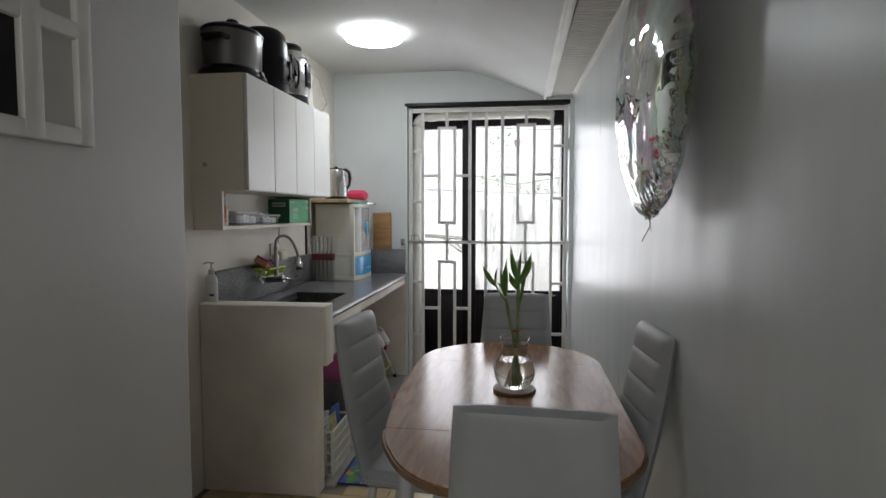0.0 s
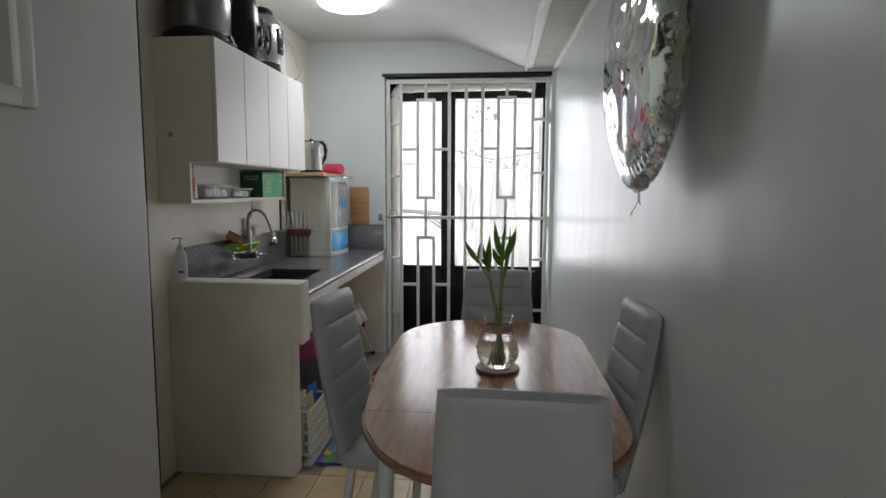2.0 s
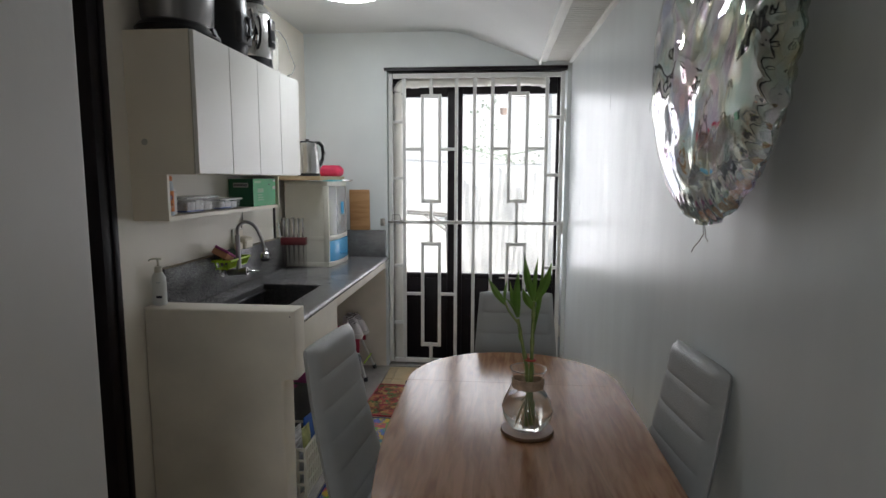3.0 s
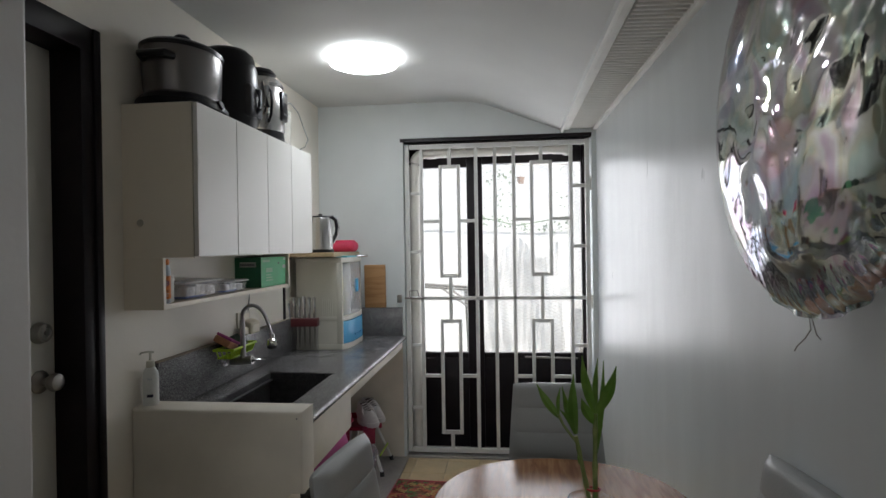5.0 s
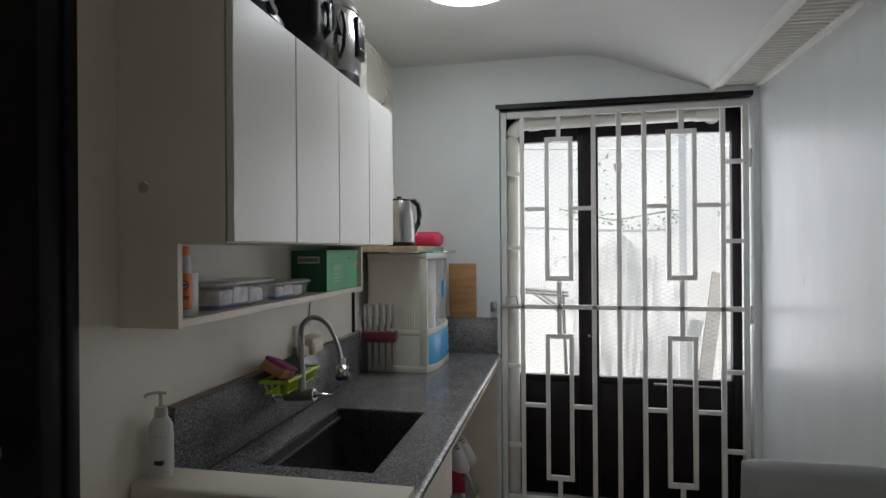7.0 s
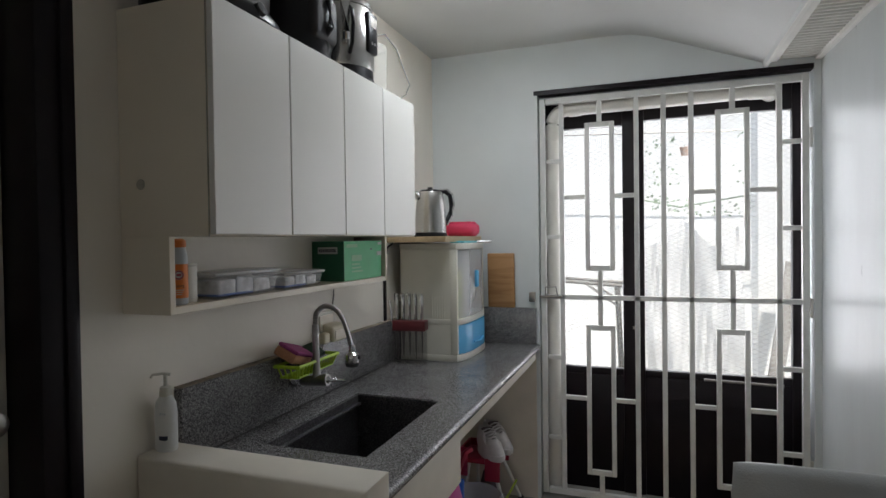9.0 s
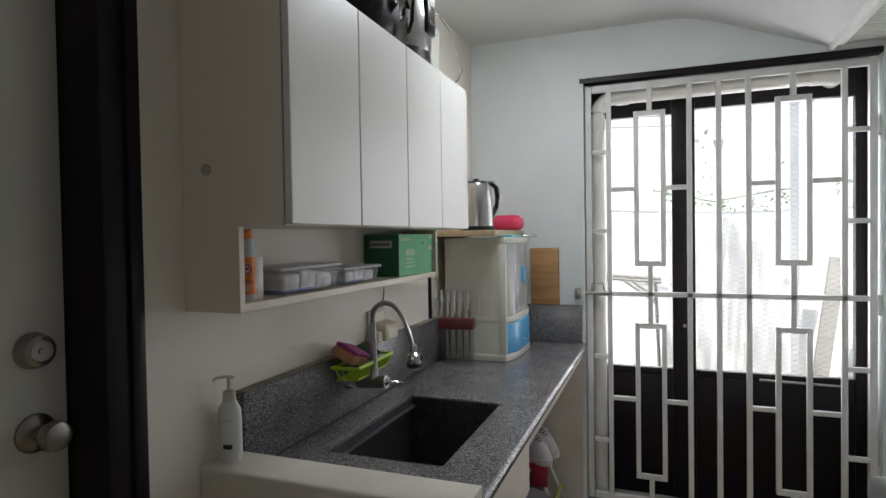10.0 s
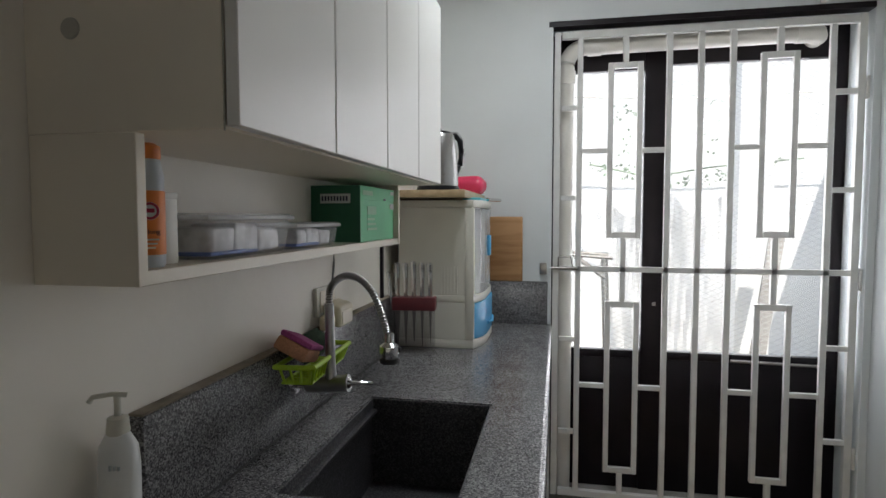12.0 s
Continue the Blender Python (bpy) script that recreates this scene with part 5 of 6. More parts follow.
# ---- knife block, organiser, board ----
kb = thing("knife_block", "clear smoky knife holder with maroon top and steel knives", "knife block", at=(-0.486, -0.668, 0.8335), turn=6)
kb.scale = (1.2, 1.0, 1.0)
part("case", box(-0.060, 0.060, -0.028, 0.028, 0, 0.150, 0.003), "smoke_plastic", kb)
part("top_block", box(-0.064, 0.064, -0.031, 0.031, 0.150, 0.196, 0.003), "maroon", kb)
for k in range(5):
    x = -0.050 + 0.0245 * k
    part("knife_handle", tube([(x, -0.005, 0.19), (x - 0.001, -0.005, 0.26), (x - 0.003, -0.005, 0.312 + 0.006 * (k == 2)), (x - 0.003, -0.005, 0.319 + 0.006 * (k == 2))], 0.006, 8, radii=[0.0068, 0.0078, 0.0098, 0.006]), "chrome", kb, "steel knife handle")
    bm = box(x - 0.008 + 0.001 * k, x + 0.008 - 0.001 * k, -0.006, -0.0045, 0.02 + 0.008 * (k % 3), 0.152)
    for v in bm.verts:
        if v.co.z < 0.1:
            v.co.x = x + (v.co.x - x) * 0.2
    part("blade", bm, "steel_dark", kb, smooth=False)
part("sharpener", tube([(-0.068, -0.012, 0.16), (-0.078, -0.012, 0.285)], 0.006, 8), "chrome", kb)

org = thing("dish_organiser", "white plastic dish cabinet with clear doors and blue drawer", "organiser")
OX0, OX1, OY0, OY1, OZ = -0.565, -0.285, -0.602, -0.165, 0.8335


def bowed(x1, bow, z0, z1, inset=0.0, thick=None):
    n = 14
    pts = []
    for i in range(n + 1):
        t = i / n
        pts.append((x1 + bow * (1 - (2 * t - 1) ** 4), OY0 + inset + (OY1 - OY0 - 2 * inset) * t))
    if thick is None:
        return prism([(OX0, OY0 + inset)] + pts + [(OX0, OY1 - inset)], z0, z1, 0.004)
    back = [(x - thick, y) for x, y in reversed(pts)]
    return prism(pts + back, z0, z1, 0.001)


part("side_wall", box(OX0 + 0.002, OX1, OY0 + 0.002, OY0 + 0.010, OZ + 0.031, OZ + 0.169, 0.001, 1), "organiser", org)
part("side_wall", box(OX0 + 0.002, OX1, OY0 + 0.002, OY0 + 0.010, OZ + 0.195, OZ + 0.516, 0.001, 1), "organiser", org)
part("side_wall", box(OX0 + 0.002, OX1, OY1 - 0.010, OY1 - 0.002, OZ + 0.031, OZ + 0.169, 0.001, 1), "organiser", org)
part("side_wall", box(OX0 + 0.002, OX1, OY1 - 0.010, OY1 - 0.002, OZ + 0.195, OZ + 0.516, 0.001, 1), "organiser", org)
part("back_wall", box(OX0, OX0 + 0.006, OY0 + 0.01, OY1 - 0.01, OZ + 0.03, OZ + 0.530), "organiser", org)
part("base", bowed(OX1, 0.035, OZ, OZ + 0.032), "organiser", org)
part("middle_deck", bowed(OX1, 0.030, OZ + 0.168, OZ + 0.196), "organiser", org)
part("top_panel", bowed(OX1, 0.030, OZ + 0.515, OZ + 0.543), "organiser", org)
part("front_post", box(OX1 - 0.030, OX1 + 0.003, OY0 - 0.002, OY0 + 0.020, OZ + 0.033, OZ + 0.514, 0.003), "organiser", org)
part("front_post", box(OX1 - 0.030, OX1 + 0.003, OY1 - 0.020, OY1 + 0.002, OZ + 0.033, OZ + 0.514, 0.003), "organiser", org)
for k in range(6):
    part("side_groove", box(OX0 + 0.160 + 0.012 * k, OX0 + 0.163 + 0.012 * k, OY0 - 0.0008, OY0 + 0.004, OZ + 0.20, OZ + 0.30), "organiser", org)
drawer = part("drawer", bowed(OX1 + 0.002, 0.035, OZ + 0.034, OZ + 0.166, 0.020, 0.02), "blue_plastic", org, "glossy blue drawer front")
part("drawer_lip", tube([(OX1 + 0.038, OY0 + 0.14, OZ + 0.075), (OX1 + 0.046, OY0 + 0.22, OZ + 0.068), (OX1 + 0.038, OY1 - 0.14, OZ + 0.075)], 0.006, 8), "blue_plastic", drawer)
door_a = part("clear_door", bowed(OX1 - 0.002, 0.030, OZ + 0.198, OZ + 0.513, 0.022, 0.004), "clear_plastic", org, "clear plastic curved door")
for y in (-0.375, -0.392):
    part("door_pull", box(OX1 + 0.026, OX1 + 0.040, y - 0.006, y + 0.006, OZ + 0.33, OZ + 0.41, 0.003), "blue_plastic", door_a)
for k, (y, h, mt) in enumerate(((-0.56, 0.20, "yellow_plastic"), (-0.50, 0.26, "organiser"), (-0.44, 0.24, "steel"), (-0.33, 0.22, "organiser"), (-0.26, 0.25, "steel"))):
    part("stored_dish", moved(lathe([(0, 0), (0.10, 0), (0.105, 0.006), (0.10, 0.010), (0, 0.008)], 24), Matrix.Translation((-0.40, y, OZ + 0.30)) @ pose(0, 0, 0, 90, 0, 12)), mt, org)
part("stored_board", box(-0.292, -0.287, -0.578, -0.515, OZ + 0.200, OZ + 0.42, 0.002), "yellow_plastic", org, "lime yellow board behind the door")
for k in range(4):
    part("stored_utensil", tube([(-0.30, -0.50 + 0.05 * k, OZ + 0.20), (-0.31, -0.495 + 0.05 * k, OZ + 0.44)], 0.008, 8), "chrome", org)
hinge = thing("plastic_tray", "turquoise plastic piece lying on the dish cabinet", "tray", at=(-0.30, -0.43, OZ + 0.5435))
part("tray", box(-0.035, 0.035, -0.11, 0.10, 0, 0.010, 0.004), "cyan_plastic", hinge)
rod = tagged(part("steel_rod", tube([(-0.262, -0.36, OZ + 0.551), (-0.225, -0.22, OZ + 0.551)], 0.0075, 10), "chrome"), "short chrome tube lying on the dish cabinet", "rod")

wall_shelf = thing("wall_shelf", "light wood wall shelf on a small bracket", "shelf")
part("board", box(LEFT, -0.302, -0.690, -0.130, 1.3835, 1.4095, 0.002), "shelf_wood", wall_shelf)
part("bracket", tube([(LEFT + 0.004, -0.665, 1.330), (LEFT + 0.006, -0.665, 1.360), (-0.57, -0.665, 1.380)], 0.005, 8), "dark_frame", wall_shelf)
part("bracket", box(LEFT, LEFT + 0.010, -0.700, -0.685, 1.02, 1.395), "dark_frame", wall_shelf, "dark upright strip")

board = tagged(part("chopping_board", moved(box(-0.074, 0.074, -0.008, 0.008, 0, 0.292, 0.006, 3), pose(-0.212, BACK - 0.0145, 1.0252, 2.2, 0, 0)), "wood_board"), "bamboo chopping board leaning on the wall", "chopping board")

kettle = thing("electric_kettle", "stainless electric kettle with black handle on the shelf", "kettle", at=(-0.422, -0.560, 1.4097))
part("base", lathe([(0, 0), (0.078, 0), (0.080, 0.006), (0.076, 0.018), (0, 0.018)], 32), "black_plastic", kettle)
part("body", lathe([(0.074, 0.018), (0.075, 0.03), (0.070, 0.12), (0.060, 0.195), (0.055, 0.208), (0, 0.214)], 36), "steel", kettle)
part("lid", lathe([(0.050, 0.208), (0.045, 0.217), (0.012, 0.221), (0.012, 0.230), (0, 0.231)], 28), "black_plastic", kettle)
part("handle", tube([(0.030, 0.042, 0.208), (0.048, 0.070, 0.214), (0.066, 0.092, 0.195), (0.070, 0.098, 0.150), (0.062, 0.090, 0.10), (0.048, 0.068, 0.060), (0.040, 0.056, 0.050)], 0.011, 10), "black_plastic", kettle)
part("handle_band", tube([(0.036, 0.050, 0.216), (0.054, 0.080, 0.221), (0.072, 0.101, 0.200), (0.077, 0.107, 0.150), (0.069, 0.099, 0.10), (0.054, 0.076, 0.056)], 0.008, 10), "chrome", kettle, "chrome strip along the handle")
part("spout", tube([(-0.042, -0.038, 0.185), (-0.055, -0.050, 0.206)], 0.015, 10, radii=[0.02, 0.010]), "steel", kettle)


def tub_pack(at, turn, label):
    t = thing("pink_pot", label, "container", "pink pots", at=at, turn=turn)
    bm = box(-0.048, 0.048, -0.088, 0.088, 0, 0.070, 0.030, 6)
    for v in bm.verts:
        v.co += v.normal * 0.0
        v.co.z += 0.007 * noise.noise(v.co * 34) * min(1.0, v.co.z / 0.02)
    part("pot", bm, "pink_plastic", t)
    part("lid", box(-0.030, 0.030, -0.066, 0.066, 0.062, 0.076, 0.007, 3), "pink_plastic", t)
    part("label_band", box(0.0445, 0.0462, -0.05, -0.02, 0.012, 0.040), "print_white", t)


tub_pack((-0.372, -0.235, 1.4097), 80, "glossy hot-pink plastic tub on the wood shelf")
knick = thing("small_figurine", "small beige knitted trinket behind the kettle", "trinket", at=(-0.43, -0.40, 1.4097))
part("body", lathe([(0, 0), (0.025, 0), (0.028, 0.03), (0.020, 0.065), (0.022, 0.085), (0.016, 0.108), (0, 0.115)], 20), "twine", knick)

# ---- below the counter ----
bucket = thing("wash_tub", "glossy magenta plastic wash tub stacked in a grey basin", "tub", at=(-0.225, -1.03, 0.120))
part("bowl", moved(lathe([(0, 0.012), (0.13, 0.012), (0.14, 0), (0.145, 0.012), (0.200, 0.24), (0.218, 0.252), (0.216, 0.262), (0.195, 0.25), (0.14, 0.02), (0, 0.02)], 40), pose(0, 0, 0.10, 0, -28, 20)), "magenta_plastic", bucket)
basin = thing("grey_basin", "deep grey plastic basin on the floor under the counter", "basin", at=(-0.225, -1.04, 0.0065))
part("bowl", lathe([(0, 0.0), (0.15, 0.0), (0.158, 0.006), (0.182, 0.27), (0.196, 0.285), (0.194, 0.294), (0.176, 0.275), (0.150, 0.012), (0, 0.010)], 40), "grey_plastic", basin)
part("rim", tube([(0.195 * math.cos(a), 0.195 * math.sin(a), 0.286) for a in [2 * math.pi * i / 40 for i in range(40)]], 0.006, 6, True), "grey_plastic", basin)
clear_tub = thing("storage_tub", "frosted clear plastic storage tub under the counter", "tub", at=(-0.215, -0.66, 0.0065))
part("bowl", moved(lathe([(0, 0.0), (0.12, 0.0), (0.125, 0.005), (0.150, 0.22), (0.160, 0.235), (0.156, 0.242), (0.144, 0.22), (0.118, 0.008), (0, 0.006)], 36), Matrix.Diagonal((0.9, 1.1, 1, 1))), "clear_plastic", clear_tub)
blue = thing("blue_dustpan", "bright blue plastic dustpan under the counter", "dustpan", at=(-0.33, -0.56, 0.0065))
part("pan", box(-0.05, 0.05, -0.03, 0.03, 0, 0.27, 0.01), "deep_blue", blue)
part("handle", tube([(0, 0, 0.26), (0, 0.01, 0.33)], 0.014, 10), "deep_blue", blue)

stool = thing("folding_stool", "red plastic stool with white tube legs holding shoes", "stool", at=(-0.225, -0.245, 0.0065))
part("seat", box(-0.145, 0.065, -0.10, 0.10, 0.265, 0.290, 0.010, 3), "red_plastic", stool)
part("side_skirt", box(-0.145, 0.065, 0.090, 0.106, 0.225, 0.325, 0.006), "red_plastic", stool)
part("side_skirt", box(-0.010, 0.068, -0.112, -0.098, 0.190, 0.300, 0.006), "red_plastic", stool)
part("side_skirt", box(-0.165, -0.100, -0.106, -0.090, 0.20, 0.345, 0.006), "red_plastic", stool)
part("side_skirt", box(-0.155, -0.139, -0.10, 0.10, 0.225, 0.325, 0.006), "red_plastic", stool)
part("carry_strap", tube([(-0.08, -0.10, 0.34), (-0.10, -0.13, 0.33), (-0.13, -0.16, 0.24), (-0.16, -0.18, 0.19)], 0.014, 8), "red_plastic", stool)
for sx in (-1, 1):
    for sy in (-1, 1):
        leg = part("leg", tube([(sx * 0.060 - 0.038, sy * 0.075, 0.270), (sx * 0.118, sy * 0.142, 0.012)], 0.009, 10), "white_metal", stool)
        part("rubber_foot", tube([(sx * 0.116, sy * 0.139, 0.028), (sx * 0.119, sy * 0.144, 0.0)], 0.014, 10), "black_matte", leg)
part("brace", tube([(0.10, -0.11, 0.12), (0.10, 0.11, 0.12)], 0.006, 8), "lime", stool)


def shoe(at, turn, label):
    s = thing("shoe", label, "shoe", "shoes on the stool", at=at, turn=turn)
    s.scale = (1.35, 1.0, 1.45)
    n = 22
    out = []
    for i in range(n):
        a = 2 * math.pi * i / n
        out.append((0.040 * math.cos(a) * (1 + 0.12 * math.sin(a)), 0.115 * math.sin(a)))
    part("sole", prism(out, 0, 0.022, 0.006), "shoe", s)
    bm = bmesh.new()
    rings = []
    for j, (k, z) in enumerate(((0.96, 0.018), (0.98, 0.035), (0.84, 0.060), (0.62, 0.080), (0.56, 0.084), (0.50, 0.070), (0.46, 0.045))):
        ring = []
        for x, y in out:
            yy = y * (k if y > 0 else 0.5 + 0.5 * k) - (0.030 if j > 2 else 0.010 * j)
            ring.append(bm.verts.new((x * k, yy, z * (0.75 if y > 0.05 else 1.0))))
        rings.append(ring)
    for a, b in zip(rings, rings[1:]):
        for i in range(n):
            bm.faces.new((a[i], a[(i + 1) % n], b[(i + 1) % n], b[i]))
    bm.faces.new(rings[-1])
    bmesh.ops.recalc_face_normals(bm, faces=bm.faces[:])
    part("upper", bm, "shoe", s)
    part("insole", lathe([(0, 0.074), (0.020, 0.077), (0.023, 0.087), (0.020, 0.079), (0, 0.076)], 16, (0, -0.040, 0)), "shoe_dark", s)
    for k in range(4):
        part("lace", tube([(-0.022, 0.030 - 0.018 * k, 0.064 + 0.006 * k), (0, 0.034 - 0.018 * k, 0.072 + 0.006 * k), (0.022, 0.030 - 0.018 * k, 0.064 + 0.006 * k)], 0.003, 5), "shoe", s)


shoe((-0.225, -0.272, 0.297), 222, "white canvas sneaker lying on the red stool")
shoe((-0.215, -0.170, 0.297), 228, "white canvas sneaker lying on the red stool")
boot = thing("dark_slipper", "dark grey shoe stored under the stool", "shoe", at=(-0.24, -0.25, 0.0065))
part("body", moved(lathe([(0, 0), (0.05, 0), (0.055, 0.03), (0.045, 0.14), (0.03, 0.2), (0, 0.205)], 20), Matrix.Diagonal((1, 1.5, 1, 1))), "shoe_dark", boot)

basket = thing("plastic_basket", "white slatted plastic basket with bottles by the counter end", "basket", at=(-0.125, -1.70, 0.0065))
for zz in (0.0, 0.055, 0.11, 0.165, 0.215):
    part("band", tube([(-0.075, -0.14, zz + 0.01), (0.088, -0.14, zz + 0.01), (0.088, 0.14, zz + 0.01), (-0.075, 0.14, zz + 0.01)], 0.007, 6, True), "white_plastic", basket)
for k in range(12):
    y = -0.14 + 0.28 * k / 11
    part("slat", box(0.084, 0.092, y - 0.006, y + 0.006, 0.008, 0.225), "white_plastic", basket)
for k in range(6):
    x = -0.075 + 0.163 * k / 5
    part("slat", box(x - 0.006, x + 0.006, -0.144, -0.136, 0.008, 0.225), "white_plastic", basket)
part("bottom", box(-0.075, 0.088, -0.14, 0.14, 0.0, 0.008), "white_plastic", basket)


def soft_pack(at, size, turn, mt, label):
    """A crumpled refill pouch: full at the foot, pinched flat at the crimped top."""
    t = thing("refill_pouch", label, "pouch", "packs in the basket", at=at, turn=turn)
    w, d, h = size
    bm = bmesh.new()
    rings = []
    for j in range(13):
        v = j / 12
        deep = d * (0.55 + 0.45 * math.sin(math.pi * min(1.0, v + 0.35)) if v < 0.15 else (1 - v) ** 0.55 + 0.03)
        ring = []
        for i in range(20):
            a = 2 * math.pi * i / 20
            c, q = math.cos(a), math.sin(a)
            p = Vector((math.copysign(abs(c) ** 0.7, c) * w / 2, math.copysign(abs(q) ** 0.8, q) * deep / 2, v * h))
            k = noise.noise(p * 26 + Vector((h * 90, w * 50, 0)))
            ring.append(bm.verts.new(p + Vector((0.004 * k, 0.010 * k * (1 - v * 0.5), 0.008 * k * v))))
        rings.append(ring)
    for a, b in zip(rings, rings[1:]):
        for i in range(20):
            bm.faces.new((a[i], a[(i + 1) % 20], b[(i + 1) % 20], b[i]))
    bm.faces.new(rings[0][::-1])
    bm.faces.new(rings[-1])
    bmesh.ops.recalc_face_normals(bm, faces=bm.faces[:])
    part("pouch", bm, mt, t)
    part("crimp", box(-w * 0.48, w * 0.48, -0.0025, 0.0025, h - 0.012, h + 0.010, 0.001, 1), mt, t)


soft_pack((-0.098, -1.795, 0.015), (0.105, 0.060, 0.285), 78, "film_grey", "shiny white and grey striped pouch in the slatted basket")
soft_pack((-0.165, -1.745, 0.015), (0.110, 0.060, 0.300), 70, "kraft", "crumpled tan pouch in the slatted basket")
soft_pack((-0.090, -1.690, 0.015), (0.100, 0.055, 0.245), 84, "film_lime", "pale lime green pouch in the slatted basket")
soft_pack((-0.100, -1.605, 0.015), (0.095, 0.055, 0.265), 80, "deep_blue", "bright blue pouch in the slatted basket")


def mat(x0, x1, y0, y1, mt, edge, label, turn):
    t = thing("floor_mat", label, "mat", "floral floor mats", at=((x0 + x1) / 2, (y0 + y1) / 2, 0.001), turn=turn)
    hx, hy = (x1 - x0) / 2, (y1 - y0) / 2
    part("mat_body", box(-hx, hx, -hy, hy, 0, 0.007, 0.003), mt, t)
    part("binding", tube([(-hx, -hy, 0.005), (hx, -hy, 0.005), (hx, hy, 0.005), (-hx, hy, 0.005)], 0.006, 6, True), edge, t)


mat(-0.012, 0.46, -0.945, -0.440, "mat_red", "red_plastic", "dark red floral woven floor mat", -3)
mat(0.012, 0.47, -1.90, -0.975, "mat_bright", "navy", "bright multicoloured floral floor mat", 0)

# ---- outside the back door ----
setting("ground", box(-30, 30, 0.38, 60, -0.14, -0.03), "outside_ground", "pale concrete yard outside the door", "ground")
setting("wall_yard", box(-4.0, 5.0, 3.0, 3.2, -0.05, 3.6), "outside_wall", "sunlit whitewashed yard wall", "wall")
setting("wall_yard_side", box(2.6, 2.8, 0.4, 3.0, -0.05, 2.6), "outside_wall", "sunlit white side wall of the yard", "wall")
setting("yard_post", box(1.32, 1.56, 1.9, 2.2, -0.05, 2.5, 0.01), "outside_wall", "pale concrete post in the yard", "post")
bm = bmesh.new()
nx, nz = 40, 24
g = [[bm.verts.new((0.42 + 0.75 * i / nx + 0.12 * (1 - k / nz) * (i / nx - 0.3), 1.75 + 0.05 * noise.noise(Vector((i * 0.22 + k * 0.10, k * 0.03, 0))) + 0.025 * noise.noise(Vector((i * 0.7 - k * 0.2, k * 0.1, 5))), -0.034 + 1.45 * k / nz - 0.10 * math.sin(i * 0.25) * (k / nz))) for k in range(nz + 1)] for i in range(nx + 1)]
for i in range(nx):
    for k in range(nz):
        bm.faces.new((g[i][k], g[i + 1][k], g[i + 1][k + 1], g[i][k + 1]))
bmesh.ops.solidify(bm, geom=bm.faces[:], thickness=0.004)
tagged(part("hanging_sheet", bm, "sheet"), "white cloth sheet hanging in folds in the yard", "sheet")
rackx = thing("drying_rack", "grey metal folding drying rack in the yard", "rack")
for y in (1.05, 1.35):
    part("rail", tube([(-0.25, y, 1.10), (0.36, y, 1.06)], 0.012, 8), "iron", rackx)
    part("leg", tube([(0.32, y, 1.06), (0.36, y + 0.05, -0.03)], 0.012, 8), "iron", rackx)
    part("leg", tube([(-0.22, y, 1.10), (-0.26, y + 0.05, -0.03)], 0.012, 8), "iron", rackx)
    part("brace", tube([(0.12, y, 1.07), (0.33, y, 0.92)], 0.010, 8), "iron", rackx)
wire = thing("vine", "thin leafy vine trailing along a wire in the yard", "plant")
part("wire", tube([(-1.0, 2.6, 2.43), (0.3, 2.6, 2.37), (1.2, 2.6, 2.33), (2.55, 2.6, 2.36)], 0.006, 6), "iron", wire)
part("stem", tube([(0.30, 2.55, 1.78), (0.8, 2.55, 1.66), (1.3, 2.55, 1.74), (2.0, 2.55, 1.80)], 0.008, 6), "vine", wire)
bm = bmesh.new()
rng = random.Random(11)
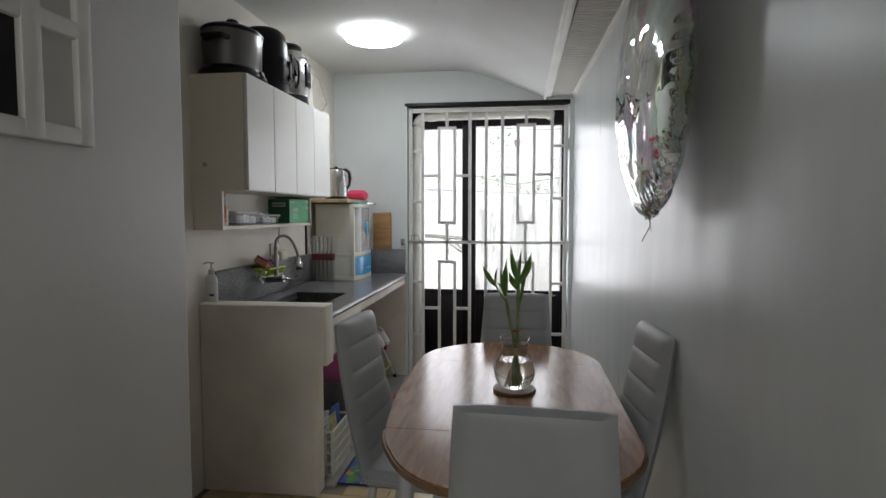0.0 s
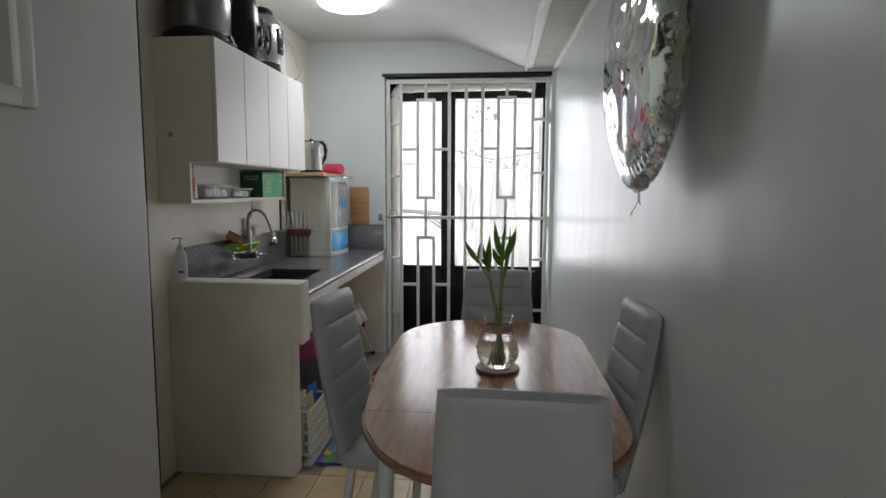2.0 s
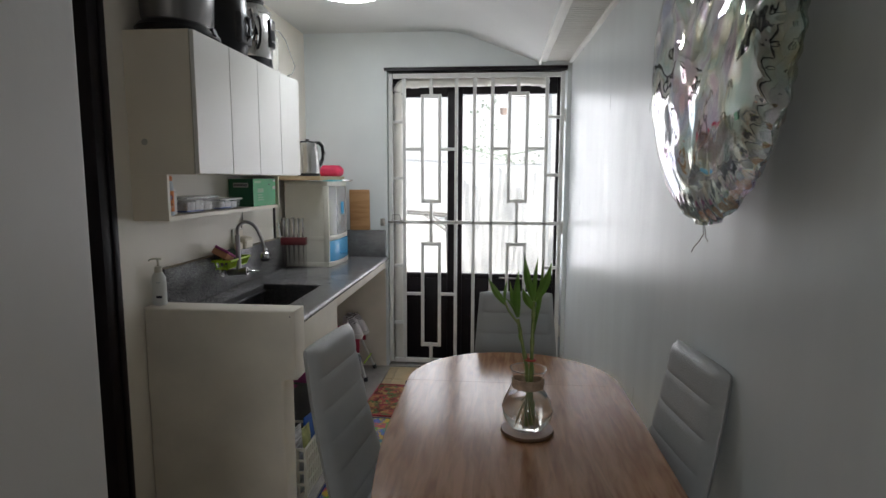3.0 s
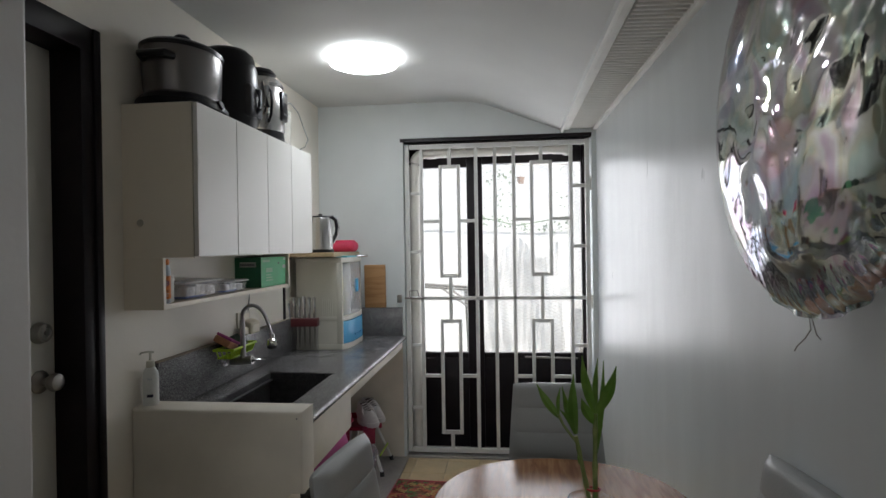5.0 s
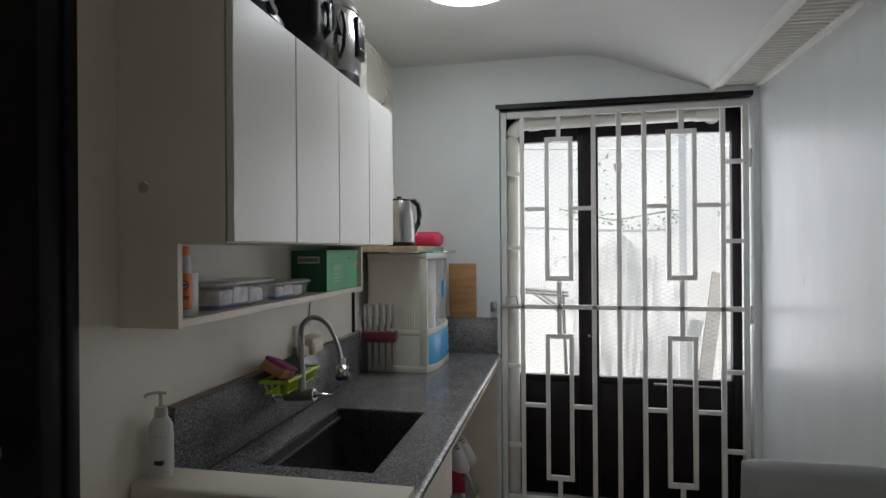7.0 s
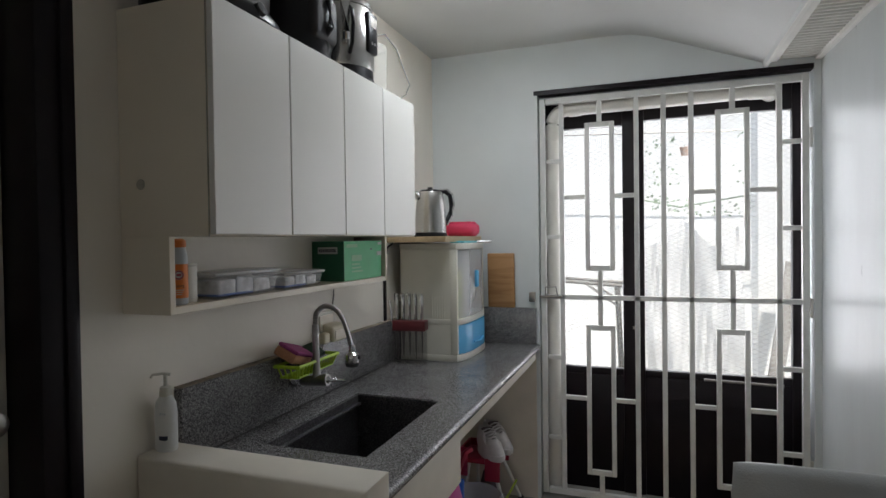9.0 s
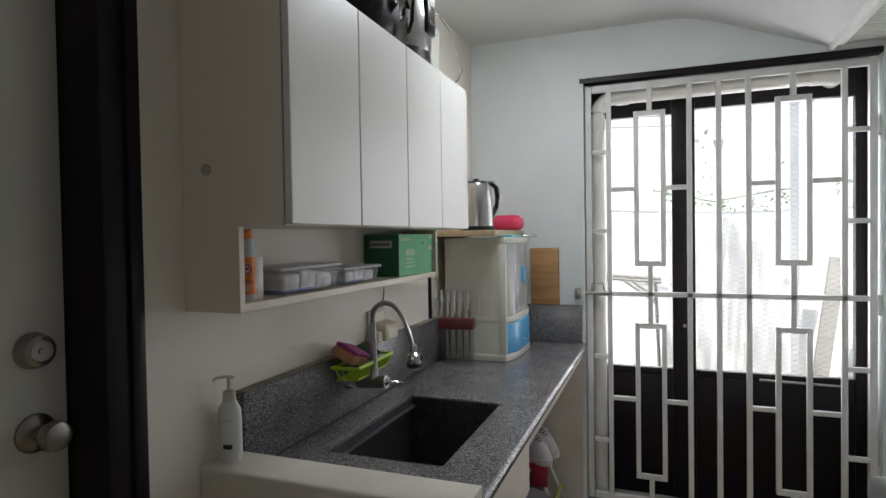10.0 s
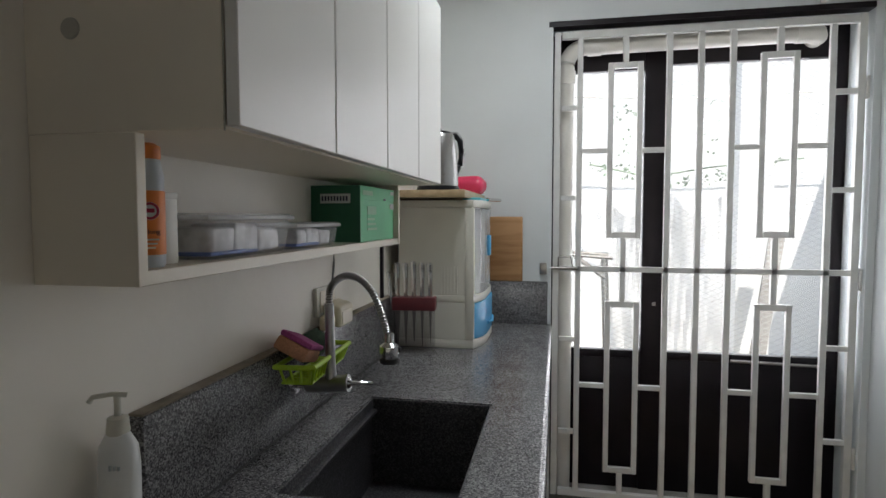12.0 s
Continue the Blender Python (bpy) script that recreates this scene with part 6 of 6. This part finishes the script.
for k in range(230):
    if k < 170:
        t = rng.random()
        c = Vector((0.30 + 1.5 * t, 2.55 + rng.uniform(-0.05, 0.05), 1.70 + 0.06 * math.cos(6 * t) + rng.uniform(-0.07, 0.05)))
    else:
        c = Vector((rng.choice((0.55, 0.70, 1.35)) + rng.uniform(-0.10, 0.10), 2.55 + rng.uniform(-0.08, 0.08), rng.uniform(1.85, 2.30)))
    d = Vector((rng.uniform(-1, 1), rng.uniform(-1, 1), rng.uniform(-1, 0.6))).normalized() * rng.uniform(0.02, 0.045)
    s = d.cross(Vector((rng.uniform(-1, 1), 1, rng.uniform(-1, 1)))).normalized() * rng.uniform(0.008, 0.016)
    bm.faces.new([bm.verts.new(p) for p in (c, c + d * 0.5 + s, c + d, c + d * 0.5 - s)])
part("leaves", bm, "vine", wire, smooth=False, kind="stuff")
pot = thing("hanging_pot", "small terracotta pot hanging in the yard", "plant pot", at=(0.84, 2.50, 2.12))
pot.scale = (0.6, 0.6, 0.6)
part("pot", lathe([(0, 0), (0.05, 0), (0.07, 0.10), (0.075, 0.12), (0.06, 0.11), (0, 0.09)], 20), "terracotta", pot)
part("hanger", tube([(0, 0, 0.10), (0, 0.02, 0.17)], 0.004, 6), "iron", pot)
plank = tagged(part("leaning_plank", moved(box(-0.05, 0.05, -0.012, 0.012, 0, 1.25, 0.003), pose(1.32, 1.55, -0.03, -6, 9, 0)), "concrete"), "grey plank leaning in the yard", "plank")

# ---- floor tiles ----
TS = 0.2125
tile_mesh = mesh_of("tile", box(-TS / 2 + 0.0018, TS / 2 - 0.0018, -TS / 2 + 0.0018, TS / 2 - 0.0018, -0.010, 0.0, 0.0012, 1), M["tile"], False)
floor_ob = bpy.data.objects["floor"]
for i in range(-3, 7):
    for j in range(0, 24):
        cx, cy = 0.0605 + TS * i + TS / 2, -0.084 - TS * j + TS / 2
        if cx - TS / 2 < LEFT - 0.12 or cy > 0.05 or (cx < 0.0 and cy > -2.0):
            continue
        if cx < NEAR_X - 0.1 and cy < NEAR_END - 0.1:
            continue
        if cx < 0.06 and cy > -1.93 and cx - TS / 2 < 0:
            continue
        t = new("tile", tile_mesh)
        t.location = (cx, cy, 0.0)
        t.parent = floor_ob
for j in range(0, 9):
    t = new("tile", tile_mesh)
    t.location = (0.0315, -0.084 - TS * j + TS / 2, 0.0)
    t.scale = (0.057 / TS, 1, 1)
    t.parent = floor_ob
